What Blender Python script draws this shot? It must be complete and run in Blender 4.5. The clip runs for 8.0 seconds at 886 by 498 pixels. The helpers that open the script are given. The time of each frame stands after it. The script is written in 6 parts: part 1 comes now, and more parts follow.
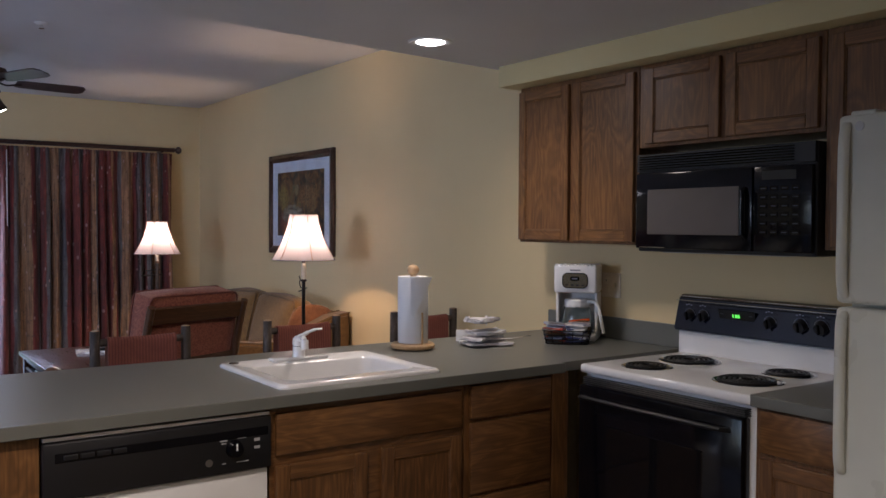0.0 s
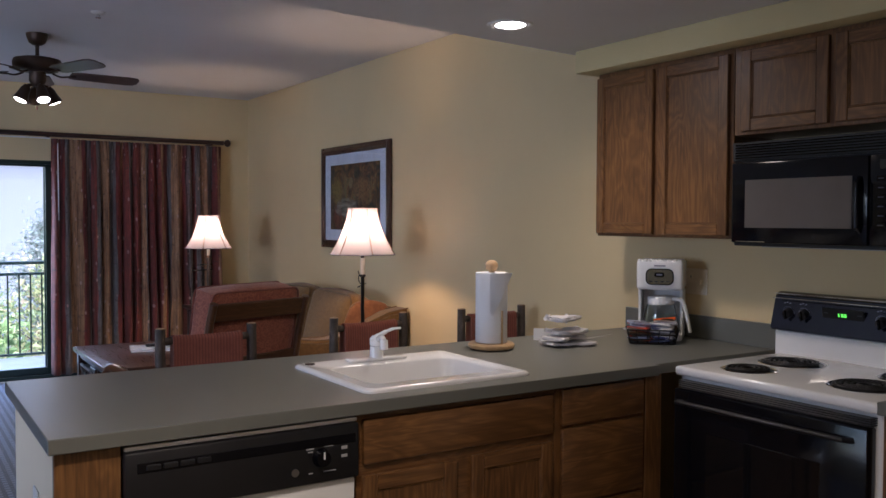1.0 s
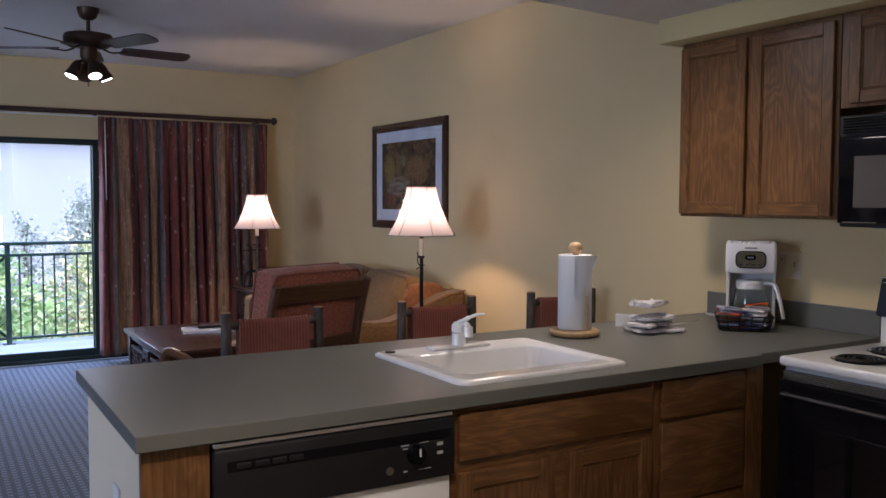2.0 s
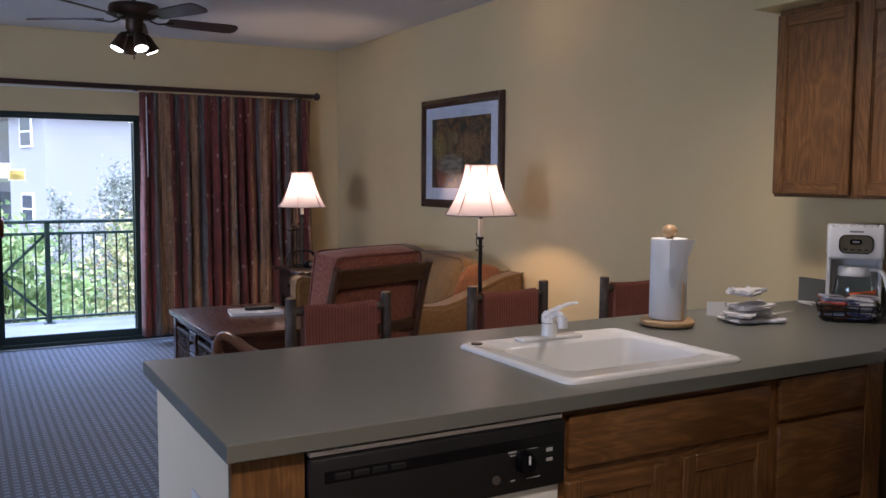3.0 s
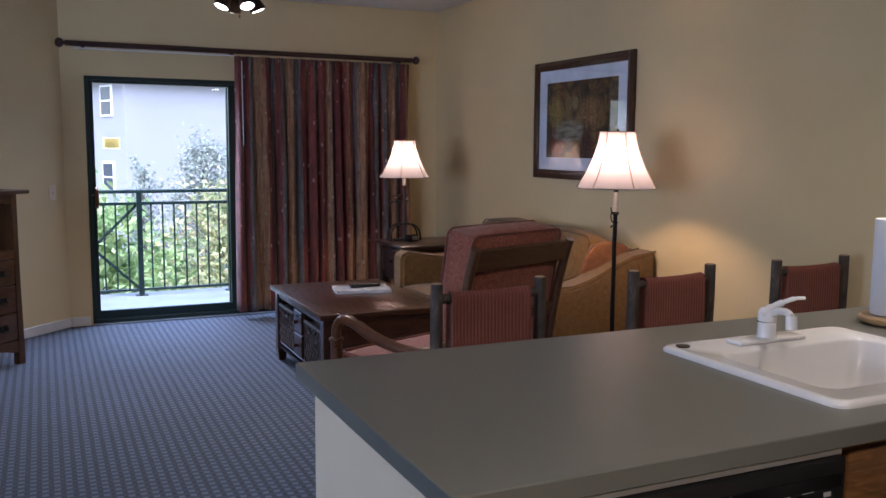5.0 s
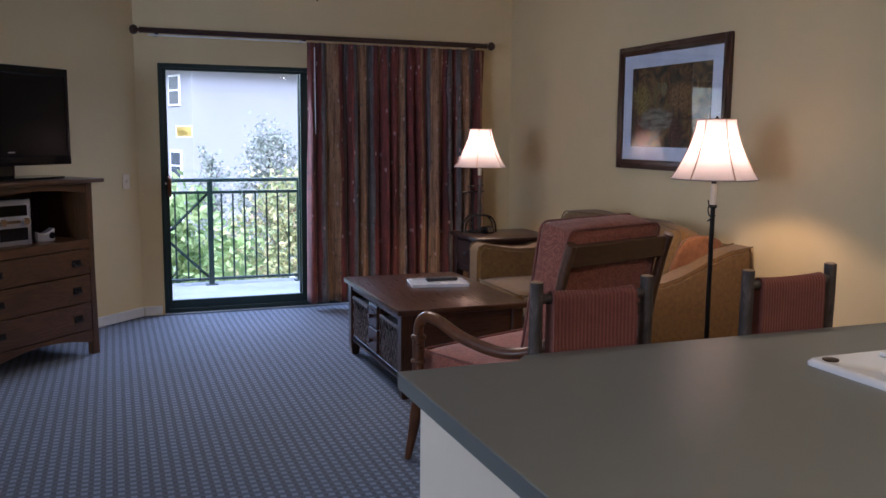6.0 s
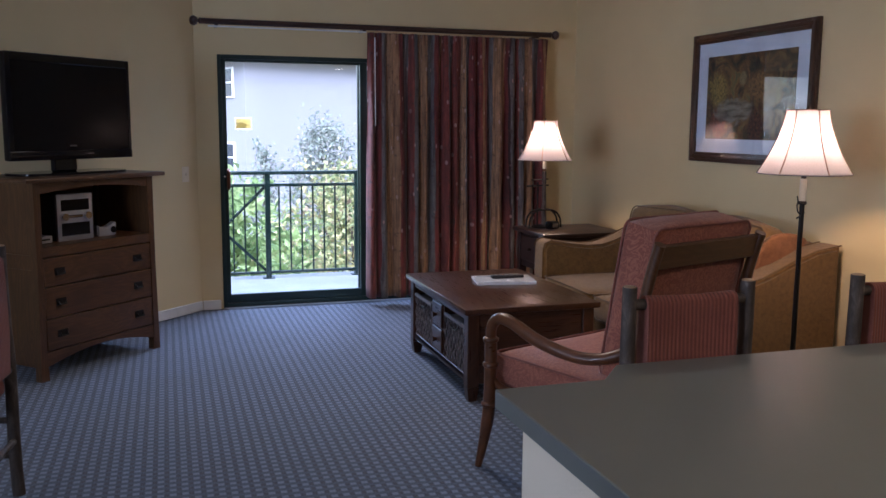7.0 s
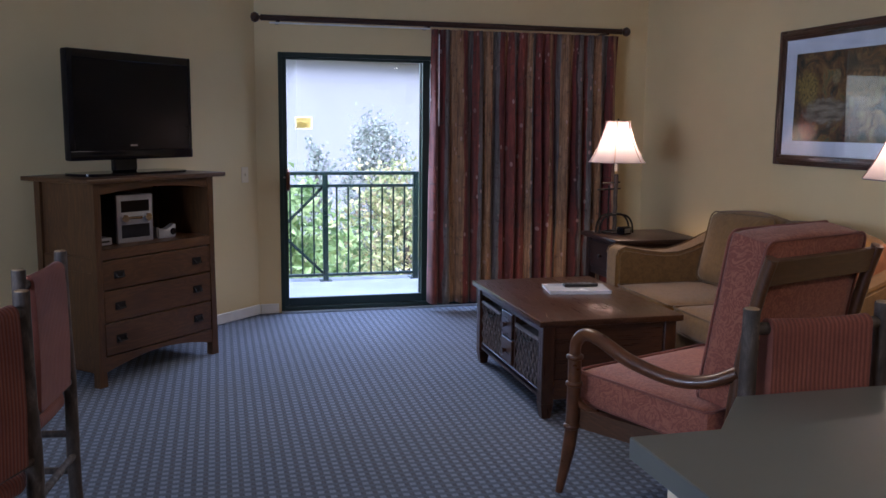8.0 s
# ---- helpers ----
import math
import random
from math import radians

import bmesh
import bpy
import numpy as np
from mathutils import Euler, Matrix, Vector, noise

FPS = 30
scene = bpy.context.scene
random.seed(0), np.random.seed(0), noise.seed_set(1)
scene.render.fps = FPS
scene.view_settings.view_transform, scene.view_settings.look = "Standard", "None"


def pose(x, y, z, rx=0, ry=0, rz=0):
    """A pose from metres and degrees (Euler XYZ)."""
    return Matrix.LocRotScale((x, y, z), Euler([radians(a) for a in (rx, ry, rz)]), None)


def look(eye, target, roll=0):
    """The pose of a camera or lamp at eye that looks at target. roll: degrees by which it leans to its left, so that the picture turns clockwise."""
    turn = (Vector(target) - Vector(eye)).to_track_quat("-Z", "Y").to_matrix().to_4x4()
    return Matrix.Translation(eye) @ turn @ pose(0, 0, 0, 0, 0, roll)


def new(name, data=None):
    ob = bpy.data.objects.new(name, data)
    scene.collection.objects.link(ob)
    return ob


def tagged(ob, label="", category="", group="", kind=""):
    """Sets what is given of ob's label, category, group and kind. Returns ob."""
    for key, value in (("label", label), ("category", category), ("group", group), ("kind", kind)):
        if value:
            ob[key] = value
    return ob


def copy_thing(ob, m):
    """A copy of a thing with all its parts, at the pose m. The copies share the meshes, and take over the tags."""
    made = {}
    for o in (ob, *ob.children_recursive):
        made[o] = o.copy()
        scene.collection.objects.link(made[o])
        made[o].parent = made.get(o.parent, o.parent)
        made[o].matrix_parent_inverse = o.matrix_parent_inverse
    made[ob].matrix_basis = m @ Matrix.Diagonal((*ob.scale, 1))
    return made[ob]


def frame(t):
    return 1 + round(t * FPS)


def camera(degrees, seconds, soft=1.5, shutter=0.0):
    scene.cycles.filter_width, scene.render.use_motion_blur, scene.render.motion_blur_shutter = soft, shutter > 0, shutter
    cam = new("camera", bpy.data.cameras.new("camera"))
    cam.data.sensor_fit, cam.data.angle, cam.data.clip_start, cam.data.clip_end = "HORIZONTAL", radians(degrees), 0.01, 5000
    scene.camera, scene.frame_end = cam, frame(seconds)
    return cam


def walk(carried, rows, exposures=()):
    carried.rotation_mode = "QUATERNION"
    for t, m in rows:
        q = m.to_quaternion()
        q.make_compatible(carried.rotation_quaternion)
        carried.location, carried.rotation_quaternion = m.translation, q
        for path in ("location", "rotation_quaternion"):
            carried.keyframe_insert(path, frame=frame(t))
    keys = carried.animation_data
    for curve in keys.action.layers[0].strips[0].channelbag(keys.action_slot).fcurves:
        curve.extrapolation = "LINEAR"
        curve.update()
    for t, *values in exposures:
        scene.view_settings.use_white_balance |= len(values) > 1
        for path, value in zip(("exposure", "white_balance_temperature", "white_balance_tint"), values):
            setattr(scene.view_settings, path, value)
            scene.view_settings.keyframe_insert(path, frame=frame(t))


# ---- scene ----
cam = camera(54.0, 8.0)
PATH = [
    (0, (0.709, 0.47, 1.441), (1.851, 2.111, 1.388), 0.3),
    (0.5, (0.681, 0.604, 1.439), (1.795, 2.265, 1.385), 0.2),
    (1, (0.658, 0.731, 1.439), (1.737, 2.414, 1.371), 0.2),
    (1.5, (0.632, 0.858, 1.441), (1.678, 2.56, 1.348), 0.2),
    (2, (0.593, 0.992, 1.437), (1.613, 2.709, 1.322), 0.2),
    (3.5, (0.517, 1.445, 1.437), (1.46, 3.198, 1.247), 0.4),
    (4, (0.496, 1.575, 1.438), (1.413, 3.339, 1.228), 0.4),
    (4.5, (0.467, 1.704, 1.435), (1.349, 3.485, 1.212), 0.4),
    (6, (0.414, 2.081, 1.421), (1.119, 3.934, 1.161), 0.5),
    (6.5, (0.399, 2.181, 1.42), (1.046, 4.054, 1.151), 0.5),
    (7, (0.375, 2.282, 1.424), (0.975, 4.169, 1.144), 0.4),
    (7.5, (0.354, 2.406, 1.419), (0.904, 4.308, 1.139), 0.5),
    (8, (0.317, 2.548, 1.427), (0.815, 4.464, 1.145), 0.6),
]
walk(cam, [(t, look(eye, target, roll)) for t, eye, target, roll in PATH], [(0, 1.63, 5570, 23.5), (8, 1.58, 5600, 23.5)])

# ---- world, sun, exposure ----
world = bpy.data.worlds.new("world")
scene.world = world
world.use_nodes = True
wn = world.node_tree.nodes
sky = wn.new("ShaderNodeTexSky")
sky.sky_type, sky.sun_disc = "NISHITA", False
sky.sun_elevation, sky.sun_rotation = radians(38), radians(200)
wn["Background"].inputs[1].default_value = 0.15
world.node_tree.links.new(sky.outputs[0], wn["Background"].inputs[0])
sun = new("sun", bpy.data.lights.new("sun", "SUN"))
sun.data.energy, sun.data.angle, sun.data.color = 5.0, radians(45), (0.86, 0.92, 1.0)
sun.matrix_world = look((-6, -2, 20), (1, 15, 0))


def lamp_at(name, kind, place, power, colour, size=0.05, target=None, cone=None):
    data = bpy.data.lights.new(name, kind)
    data.energy, data.color = power, colour
    if kind == "AREA":
        data.shape, data.size = "RECTANGLE", size[0]
        data.size_y = size[1]
    else:
        data.shadow_soft_size = size
    if cone:
        data.spot_size, data.spot_blend = radians(cone), 1.0
    ob = new(name, data)
    ob.matrix_world = look(place, target) if target else pose(*place)
    return ob


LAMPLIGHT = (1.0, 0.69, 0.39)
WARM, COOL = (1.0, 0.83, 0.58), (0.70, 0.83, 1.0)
# area lamp in an unseen, assumed west window, added for cool side light
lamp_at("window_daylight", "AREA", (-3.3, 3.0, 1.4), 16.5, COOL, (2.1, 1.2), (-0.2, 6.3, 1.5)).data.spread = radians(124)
# added area lamp, out of sight over the balcony, standing in for skylight
lamp_at("door_daylight", "AREA", (1.4, 10.05, 2.5), 48, COOL, (2.0, 1.1), (1.4, 6.65, 0.0))
# the two spots at x 1.05 are added out of view to brighten the kitchen
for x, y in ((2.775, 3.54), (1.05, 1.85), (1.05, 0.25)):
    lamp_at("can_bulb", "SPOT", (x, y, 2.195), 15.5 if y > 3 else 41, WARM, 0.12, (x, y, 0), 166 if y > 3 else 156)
lamp_at("fan_bulbs", "SPOT", (1.495, 6.87, 2.165), 25, WARM, 0.30, (1.495, 6.87, 0), 152)
lamp_at("floor_lamp_bulb", "POINT", (3.195, 5.63, 1.355), 5.2, LAMPLIGHT, 0.035)
lamp_at("table_lamp_bulb", "POINT", (2.975, 8.06, 1.325), 4.8, LAMPLIGHT, 0.03)


# ---- building helpers ----
def box(bm, lo, hi, r=0.004, seg=1, m=None):
    lo, hi = Vector(lo), Vector(hi)
    mid, size = (lo + hi) / 2, hi - lo
    mm = Matrix.LocRotScale(mid, None, size)
    vs = bmesh.ops.create_cube(bm, size=1.0, matrix=(m @ mm) if m else mm)["verts"]
    if r > 0:
        es = {e for v in vs for e in v.link_edges}
        bmesh.ops.bevel(bm, geom=list(es), offset=min(r, 0.45 * min(size)), segments=seg, affect="EDGES", profile=0.5)
    return bm


def rod(bm, a, b, r0, r1=None, seg=14):
    a, b = Vector(a), Vector(b)
    m = Matrix.Translation((a + b) / 2) @ (b - a).to_track_quat("Z", "Y").to_matrix().to_4x4()
    bmesh.ops.create_cone(bm, cap_ends=True, segments=seg, radius1=r0, radius2=r0 if r1 is None else r1, depth=(b - a).length, matrix=m)
    return bm


def lathe(bm, profile, place=(0, 0, 0), seg=28, caps=True, squash=(1, 1)):
    """A surface of revolution round z from (radius, height) pairs."""
    rings = []
    for r, z in profile:
        rings.append([bm.verts.new((place[0] + squash[0] * r * math.cos(a), place[1] + squash[1] * r * math.sin(a), place[2] + z))
                      for a in (2 * math.pi * k / seg for k in range(seg))])
    for lo, hi in zip(rings, rings[1:]):
        for k in range(seg):
            bm.faces.new((lo[k], lo[(k + 1) % seg], hi[(k + 1) % seg], hi[k]))
    if caps:
        bm.faces.new(rings[0][::-1])
        bm.faces.new(rings[-1])
    return bm


def sweep(bm, points, radii, seg=12, flat=1.0, caps=True):
    """A tube along points; radii one or a list; flat squeezes its second axis."""
    points = [Vector(p) for p in points]
    n = len(points)
    radii = [radii] * n if isinstance(radii, (int, float)) else radii
    rings, side = [], None
    for i, p in enumerate(points):
        way = (points[min(i + 1, n - 1)] - points[max(i - 1, 0)]).normalized()
        if side is None:
            side = way.orthogonal().normalized() if abs(way.z) > 0.9 else way.cross(Vector((0, 0, 1))).normalized()
        side = (side - way * side.dot(way)).normalized()
        up = way.cross(side)
        rings.append([bm.verts.new(p + radii[i] * (math.cos(a) * side + flat * math.sin(a) * up)) for a in (2 * math.pi * k / seg for k in range(seg))])
    for lo, hi in zip(rings, rings[1:]):
        for k in range(seg):
            bm.faces.new((lo[k], lo[(k + 1) % seg], hi[(k + 1) % seg], hi[k]))
    if caps:
        bm.faces.new(rings[0][::-1])
        bm.faces.new(rings[-1])
    return bm


def curve_points(keys, steps=8):
    """Catmull-Rom through keys."""
    keys = [Vector(k) for k in keys]
    out = []
    for i in range(len(keys) - 1):
        p0, p1, p2, p3 = keys[max(i - 1, 0)], keys[i], keys[i + 1], keys[min(i + 2, len(keys) - 1)]
        for s in range(steps):
            t = s / steps
            out.append(0.5 * ((2 * p1) + (p2 - p0) * t + (2 * p0 - 5 * p1 + 4 * p2 - p3) * t * t + (3 * p1 - p0 - 3 * p2 + p3) * t ** 3))
    return out + [keys[-1]]


def prism(bm, outline, axis, a, b):
    """A flat outline of (u, v) pushed along an axis from a to b. axis x: (y, z); y: (x, z); z: (x, y)."""
    def at(u, v, w):
        return {"x": (w, u, v), "y": (u, w, v), "z": (u, v, w)}[axis]
    lo = [bm.verts.new(at(u, v, a)) for u, v in outline]
    hi = [bm.verts.new(at(u, v, b)) for u, v in outline]
    n = len(outline)
    for k in range(n):
        bm.faces.new((lo[k], lo[(k + 1) % n], hi[(k + 1) % n], hi[k]))
    bm.faces.new(lo[::-1])
    bm.faces.new(hi)
    bmesh.ops.recalc_face_normals(bm, faces=bm.faces[:])
    return bm


def pillow(bm, lo, hi, puff=0.02, r=0.035, m=None, sag=0.0):
    """A stuffed cushion: a rounded block whose faces swell."""
    lo, hi = Vector(lo), Vector(hi)
    mid, size = (lo + hi) / 2, hi - lo
    vs = bmesh.ops.create_cube(bm, size=1.0)["verts"]
    geo = {f for v in vs for f in v.link_faces} | {e for v in vs for e in v.link_edges} | set(vs)
    before = set(bm.verts) - set(vs)
    bmesh.ops.subdivide_edges(bm, edges=[g for g in geo if isinstance(g, bmesh.types.BMEdge)], cuts=9, use_grid_fill=True)
    for v in set(bm.verts) - before:
        c = v.co.copy()
        p = Vector([c[k] * size[k] for k in range(3)])
        half = size / 2
        inner = Vector([max(-half[k] + r, min(half[k] - r, p[k])) for k in range(3)])
        d = p - inner
        if d.length > 1e-6:
            p = inner + d.normalized() * min(r, d.length)
        for k in range(3):
            i, j = [q for q in range(3) if q != k]
            w = max(0, 1 - (2 * c[i]) ** 2) * max(0, 1 - (2 * c[j]) ** 2)
            p[k] += math.copysign(puff, c[k]) * w * min(1, abs(2 * c[k])) if abs(c[k]) > 0.01 else 0
        p.z += 0.004 * noise.noise(p * 6 + mid) - sag * max(0, 1 - (2 * c.x) ** 2) * max(0, 1 - (2 * c.y) ** 2)
        p = p + mid
        v.co = m @ p if m else p
    return bm


def finish(name, bm, material, smooth=35, parent=None, label=""):
    bmesh.ops.recalc_face_normals(bm, faces=bm.faces[:])
    me = bpy.data.meshes.new(name)
    bm.to_mesh(me)
    bm.free()
    me.polygons.foreach_set("use_smooth", [True] * len(me.polygons))
    me.set_sharp_from_angle(angle=radians(smooth))
    for one in material if isinstance(material, (list, tuple)) else [material]:
        me.materials.append(one)
    ob = new(name, me)
    if parent:
        ob.parent = parent
    if label:
        tagged(ob, label)
    return ob


def part(name, bm, material, parent, label="", smooth=35):
    return finish(name, bm, material, smooth, parent, label)


def thing(name, place, turn, label, category, group="", kind=""):
    ob = new(name)
    ob.empty_display_size = 0.1
    ob.matrix_world = pose(*place, 0, 0, turn)
    return tagged(ob, label, category, group, kind)


def structure(name, bm, material, label, category):
    return tagged(finish(name, bm, material), label, category, kind="structure")


def B():
    return bmesh.new()


def kid(name, lo, hi, material, parent, r=0.004, seg=1, label=""):
    return part(name, box(B(), lo, hi, r, seg), material, parent, label)


# ---- materials ----
def nodes_of(name):
    mat = bpy.data.materials.new(name)
    mat.use_nodes = True
    return mat, mat.node_tree.nodes, mat.node_tree.links, mat.node_tree.nodes["Principled BSDF"]


def set_in(node, **values):
    for key, value in values.items():
        node.inputs[key.replace("_", " ")].default_value = value


def mapped(n, l, scale, coords="Object", turn=(0, 0, 0)):
    tc, mp = n.new("ShaderNodeTexCoord"), n.new("ShaderNodeMapping")
    l.new(tc.outputs[coords], mp.inputs[0])
    mp.inputs["Scale"].default_value = scale
    mp.inputs["Rotation"].default_value = turn
    return mp.outputs[0]


def noise_tex(n, l, vec, scale, detail=4, rough=0.55, distort=0.0):
    t = n.new("ShaderNodeTexNoise")
    t.inputs["Scale"].default_value, t.inputs["Detail"].default_value = scale, detail
    t.inputs["Roughness"].default_value, t.inputs["Distortion"].default_value = rough, distort
    l.new(vec, t.inputs["Vector"])
    return t.outputs[0]


def ramp(n, l, fac, stops, mode="LINEAR"):
    r = n.new("ShaderNodeValToRGB")
    r.color_ramp.interpolation = mode
    el = r.color_ramp.elements
    while len(el) < len(stops):
        el.new(0.5)
    for e, (p, c) in zip(el, stops):
        e.position, e.color = p, (*c, 1)
    l.new(fac, r.inputs[0])
    return r.outputs[0]


def mix(n, l, fac, a, b, mode="MIX"):
    m = n.new("ShaderNodeMix")
    m.data_type, m.blend_type = "RGBA", mode
    for value, slot in ((fac, 0), (a, 6), (b, 7)):
        if isinstance(value, (int, float)):
            m.inputs[slot].default_value = value
        elif isinstance(value, tuple):
            m.inputs[slot].default_value = (*value, 1)
        else:
            l.new(value, m.inputs[slot])
    return m.outputs[2]


def bump(n, l, height, bsdf, strength, distance=0.002):
    b = n.new("ShaderNodeBump")
    b.inputs["Strength"].default_value, b.inputs["Distance"].default_value = strength, distance
    l.new(height, b.inputs["Height"])
    l.new(b.outputs[0], bsdf.inputs["Normal"])


def maths(n, l, op, a, b=0.0, c=0.0):
    m = n.new("ShaderNodeMath")
    m.operation = op
    for k, v in enumerate((a, b, c)):
        if isinstance(v, (int, float)):
            m.inputs[k].default_value = v
        else:
            l.new(v, m.inputs[k])
    return m.outputs[0]


def plain(name, colour, rough, metal=0.0, vary=0.12, scale=6.0, fine=120.0, relief=0.15, coat=0.0, gloss_vary=0.16):
    """A painted, plastic, metal or ceramic surface with soft patches and a fine grain."""
    mat, n, l, s = nodes_of(name)
    v = mapped(n, l, (1, 1, 1))
    big = noise_tex(n, l, v, scale, 3)
    dark = tuple(c * (1 - vary) for c in colour)
    light = tuple(min(1, c * (1 + vary * 0.6)) for c in colour)
    l.new(ramp(n, l, big, [(0.3, dark), (0.7, light)]), s.inputs["Base Color"])
    small = noise_tex(n, l, v, fine, 2)
    l.new(maths(n, l, "MULTIPLY_ADD", big, gloss_vary, rough - gloss_vary / 2), s.inputs["Roughness"])
    set_in(s, Metallic=metal, Coat_Weight=coat)
    if relief:
        bump(n, l, small, s, relief, 0.0008)
    return mat


def wood(name, dark, light, axis, rough=0.38, fine=1.0, coat=0.15):
    """Stained timber whose grain runs along one axis (0 x, 1 y, 2 z)."""
    mat, n, l, s = nodes_of(name)
    sc = [9.0, 9.0, 9.0]
    sc[axis] = 2.0
    v = mapped(n, l, sc)
    oi = n.new("ShaderNodeObjectInfo")
    shift = n.new("ShaderNodeVectorMath")
    shift.operation = "MULTIPLY_ADD"
    l.new(oi.outputs["Random"], shift.inputs[0])
    shift.inputs[1].default_value = (37, 53, 71)
    l.new(v, shift.inputs[2])
    v = shift.outputs[0]
    rings = noise_tex(n, l, v, 0.75, 3, 0.5, 0.9)
    bands = maths(n, l, "PINGPONG", maths(n, l, "MULTIPLY", rings, 11.0), 0.5)
    sc2 = [150.0 * fine] * 3
    sc2[axis] = 5.0
    pores = noise_tex(n, l, mapped(n, l, sc2), 1.0, 3, 0.6)
    mid = tuple((a + b) / 2 for a, b in zip(dark, light))
    deep = tuple(0.65 * a + 0.35 * b for a, b in zip(dark, light))
    base = ramp(n, l, bands, [(0.0, deep), (0.16, mid), (0.46, light)])
    base = mix(n, l, ramp(n, l, pores, [(0.36, (0.65,) * 3), (0.56, (0,) * 3)]), base, dark)
    patch = noise_tex(n, l, mapped(n, l, (1, 1, 1)), 3.0, 2)
    base = mix(n, l, 0.35, base, ramp(n, l, patch, [(0.3, dark), (0.7, light)]))
    l.new(base, s.inputs["Base Color"])
    l.new(maths(n, l, "MULTIPLY_ADD", pores, 0.2, rough - 0.1), s.inputs["Roughness"])
    set_in(s, Coat_Weight=coat, Coat_Roughness=0.25)
    bump(n, l, pores, s, 0.06, 0.0005)
    return mat


def fabric(name, dark, light, rough=0.9, weave=500.0, blotch=9.0, relief=0.5, stripes=None, sheen=0.2):
    """Woven upholstery: crossing threads, soft blotches and, if asked for, ribs across an axis."""
    mat, n, l, s = nodes_of(name)
    v = mapped(n, l, (1, 1, 1))
    big = noise_tex(n, l, v, blotch, 4, 0.6, 0.4)
    small = noise_tex(n, l, v, weave, 2)
    base = ramp(n, l, big, [(0.35, dark), (0.65, light)])
    base = mix(n, l, 0.35, base, ramp(n, l, small, [(0.3, tuple(c * 0.55 for c in dark)), (0.7, light)]))
    height = small
    if stripes:
        axis, pitch = stripes
        sep = n.new("ShaderNodeSeparateXYZ")
        l.new(v, sep.inputs[0])
        rib = maths(n, l, "PINGPONG", sep.outputs[axis], pitch / 2)
        rib = maths(n, l, "MULTIPLY", rib, 2 / pitch)
        base = mix(n, l, ramp(n, l, rib, [(0.2, (0.6,) * 3), (0.6, (0,) * 3)]), base, tuple(c * 0.45 for c in dark))
        height = maths(n, l, "ADD", maths(n, l, "MULTIPLY", rib, 1.5), small)
    l.new(base, s.inputs["Base Color"])
    set_in(s, Roughness=rough, Sheen_Weight=sheen)
    bump(n, l, height, s, relief, 0.002)
    return mat


def wall_paint(name, colour, relief=0.25):
    mat, n, l, s = nodes_of(name)
    v = mapped(n, l, (1, 1, 1))
    big = noise_tex(n, l, v, 1.3, 4)
    lumps = noise_tex(n, l, v, 55, 3)
    l.new(ramp(n, l, big, [(0.3, tuple(c * 0.93 for c in colour)), (0.7, colour)]), s.inputs["Base Color"])
    set_in(s, Roughness=0.75)
    bump(n, l, lumps, s, relief, 0.002)
    return mat


def carpet_material():
    """Blue-grey loop carpet woven in small light and dark checks."""
    mat, n, l, s = nodes_of("carpet_weave")
    v = mapped(n, l, (1, 1, 1))
    sep = n.new("ShaderNodeSeparateXYZ")
    l.new(v, sep.inputs[0])
    px, py = 0.046, 0.0235
    u = maths(n, l, "FRACT", maths(n, l, "DIVIDE", sep.outputs[0], px))
    vv = maths(n, l, "FRACT", maths(n, l, "DIVIDE", sep.outputs[1], py * 2))
    a = maths(n, l, "LESS_THAN", u, 0.45)
    b = maths(n, l, "LESS_THAN", vv, 0.5)
    tuft = noise_tex(n, l, v, 190, 3)
    worn = noise_tex(n, l, v, 1.7, 4)
    pale, mid, deep = (0.176, 0.218, 0.308), (0.035, 0.053, 0.087), (0.011, 0.014, 0.026)
    base = mix(n, l, maths(n, l, "MULTIPLY", a, b), mid, deep)
    base = mix(n, l, maths(n, l, "MULTIPLY", maths(n, l, "SUBTRACT", 1.0, a), b), base, pale)
    base = mix(n, l, 0.30, base, ramp(n, l, tuft, [(0.3, deep), (0.75, pale)]))
    base = mix(n, l, ramp(n, l, worn, [(0.35, (0.18,) * 3), (0.6, (0,) * 3)]), base, (0.045, 0.058, 0.07))
    l.new(base, s.inputs["Base Color"])
    set_in(s, Roughness=0.95, Sheen_Weight=0.15)
    bump(n, l, tuft, s, 0.8, 0.004)
    return mat


def glass_material(name, tint=(0.92, 0.97, 0.95), rough=0.0):
    mat, n, l, s = nodes_of(name)
    set_in(s, Base_Color=(*tint, 1), Roughness=rough, IOR=1.45, Transmission_Weight=1.0)
    return mat


WALL = wall_paint("cream_wall_paint", (0.71, 0.560, 0.305))
SOFFIT = wall_paint("soffit_paint", (0.66, 0.555, 0.29))
KNEE = wall_paint("ivory_knee_wall_paint", (0.77, 0.66, 0.49), 0.7)
CEIL = wall_paint("white_ceiling_paint", (0.70, 0.69, 0.69))
WHITE = plain("white_painted_wood", (0.72, 0.71, 0.68), 0.45)
CARPET = carpet_material()
VINYL = plain("beige_kitchen_vinyl", (0.15, 0.125, 0.095), 0.45)
LAMINATE = plain("grey_green_laminate", (0.148, 0.152, 0.134), 0.33, vary=0.035, scale=4, fine=700, relief=0.0, gloss_vary=0.03)
OAK_D, OAK_L = (0.052, 0.020, 0.006), (0.250, 0.118, 0.037)
OAK_X, OAK_Y, OAK_Z = (wood("oak_" + "xyz"[k], OAK_D, OAK_L, k) for k in range(3))
DARK_D, DARK_L = (0.024, 0.008, 0.003), (0.072, 0.026, 0.010)
CHERRY_X, CHERRY_Y, CHERRY_Z = (wood("cherry_" + "xyz"[k], DARK_D, DARK_L, k, 0.30, coat=0.35) for k in range(3))
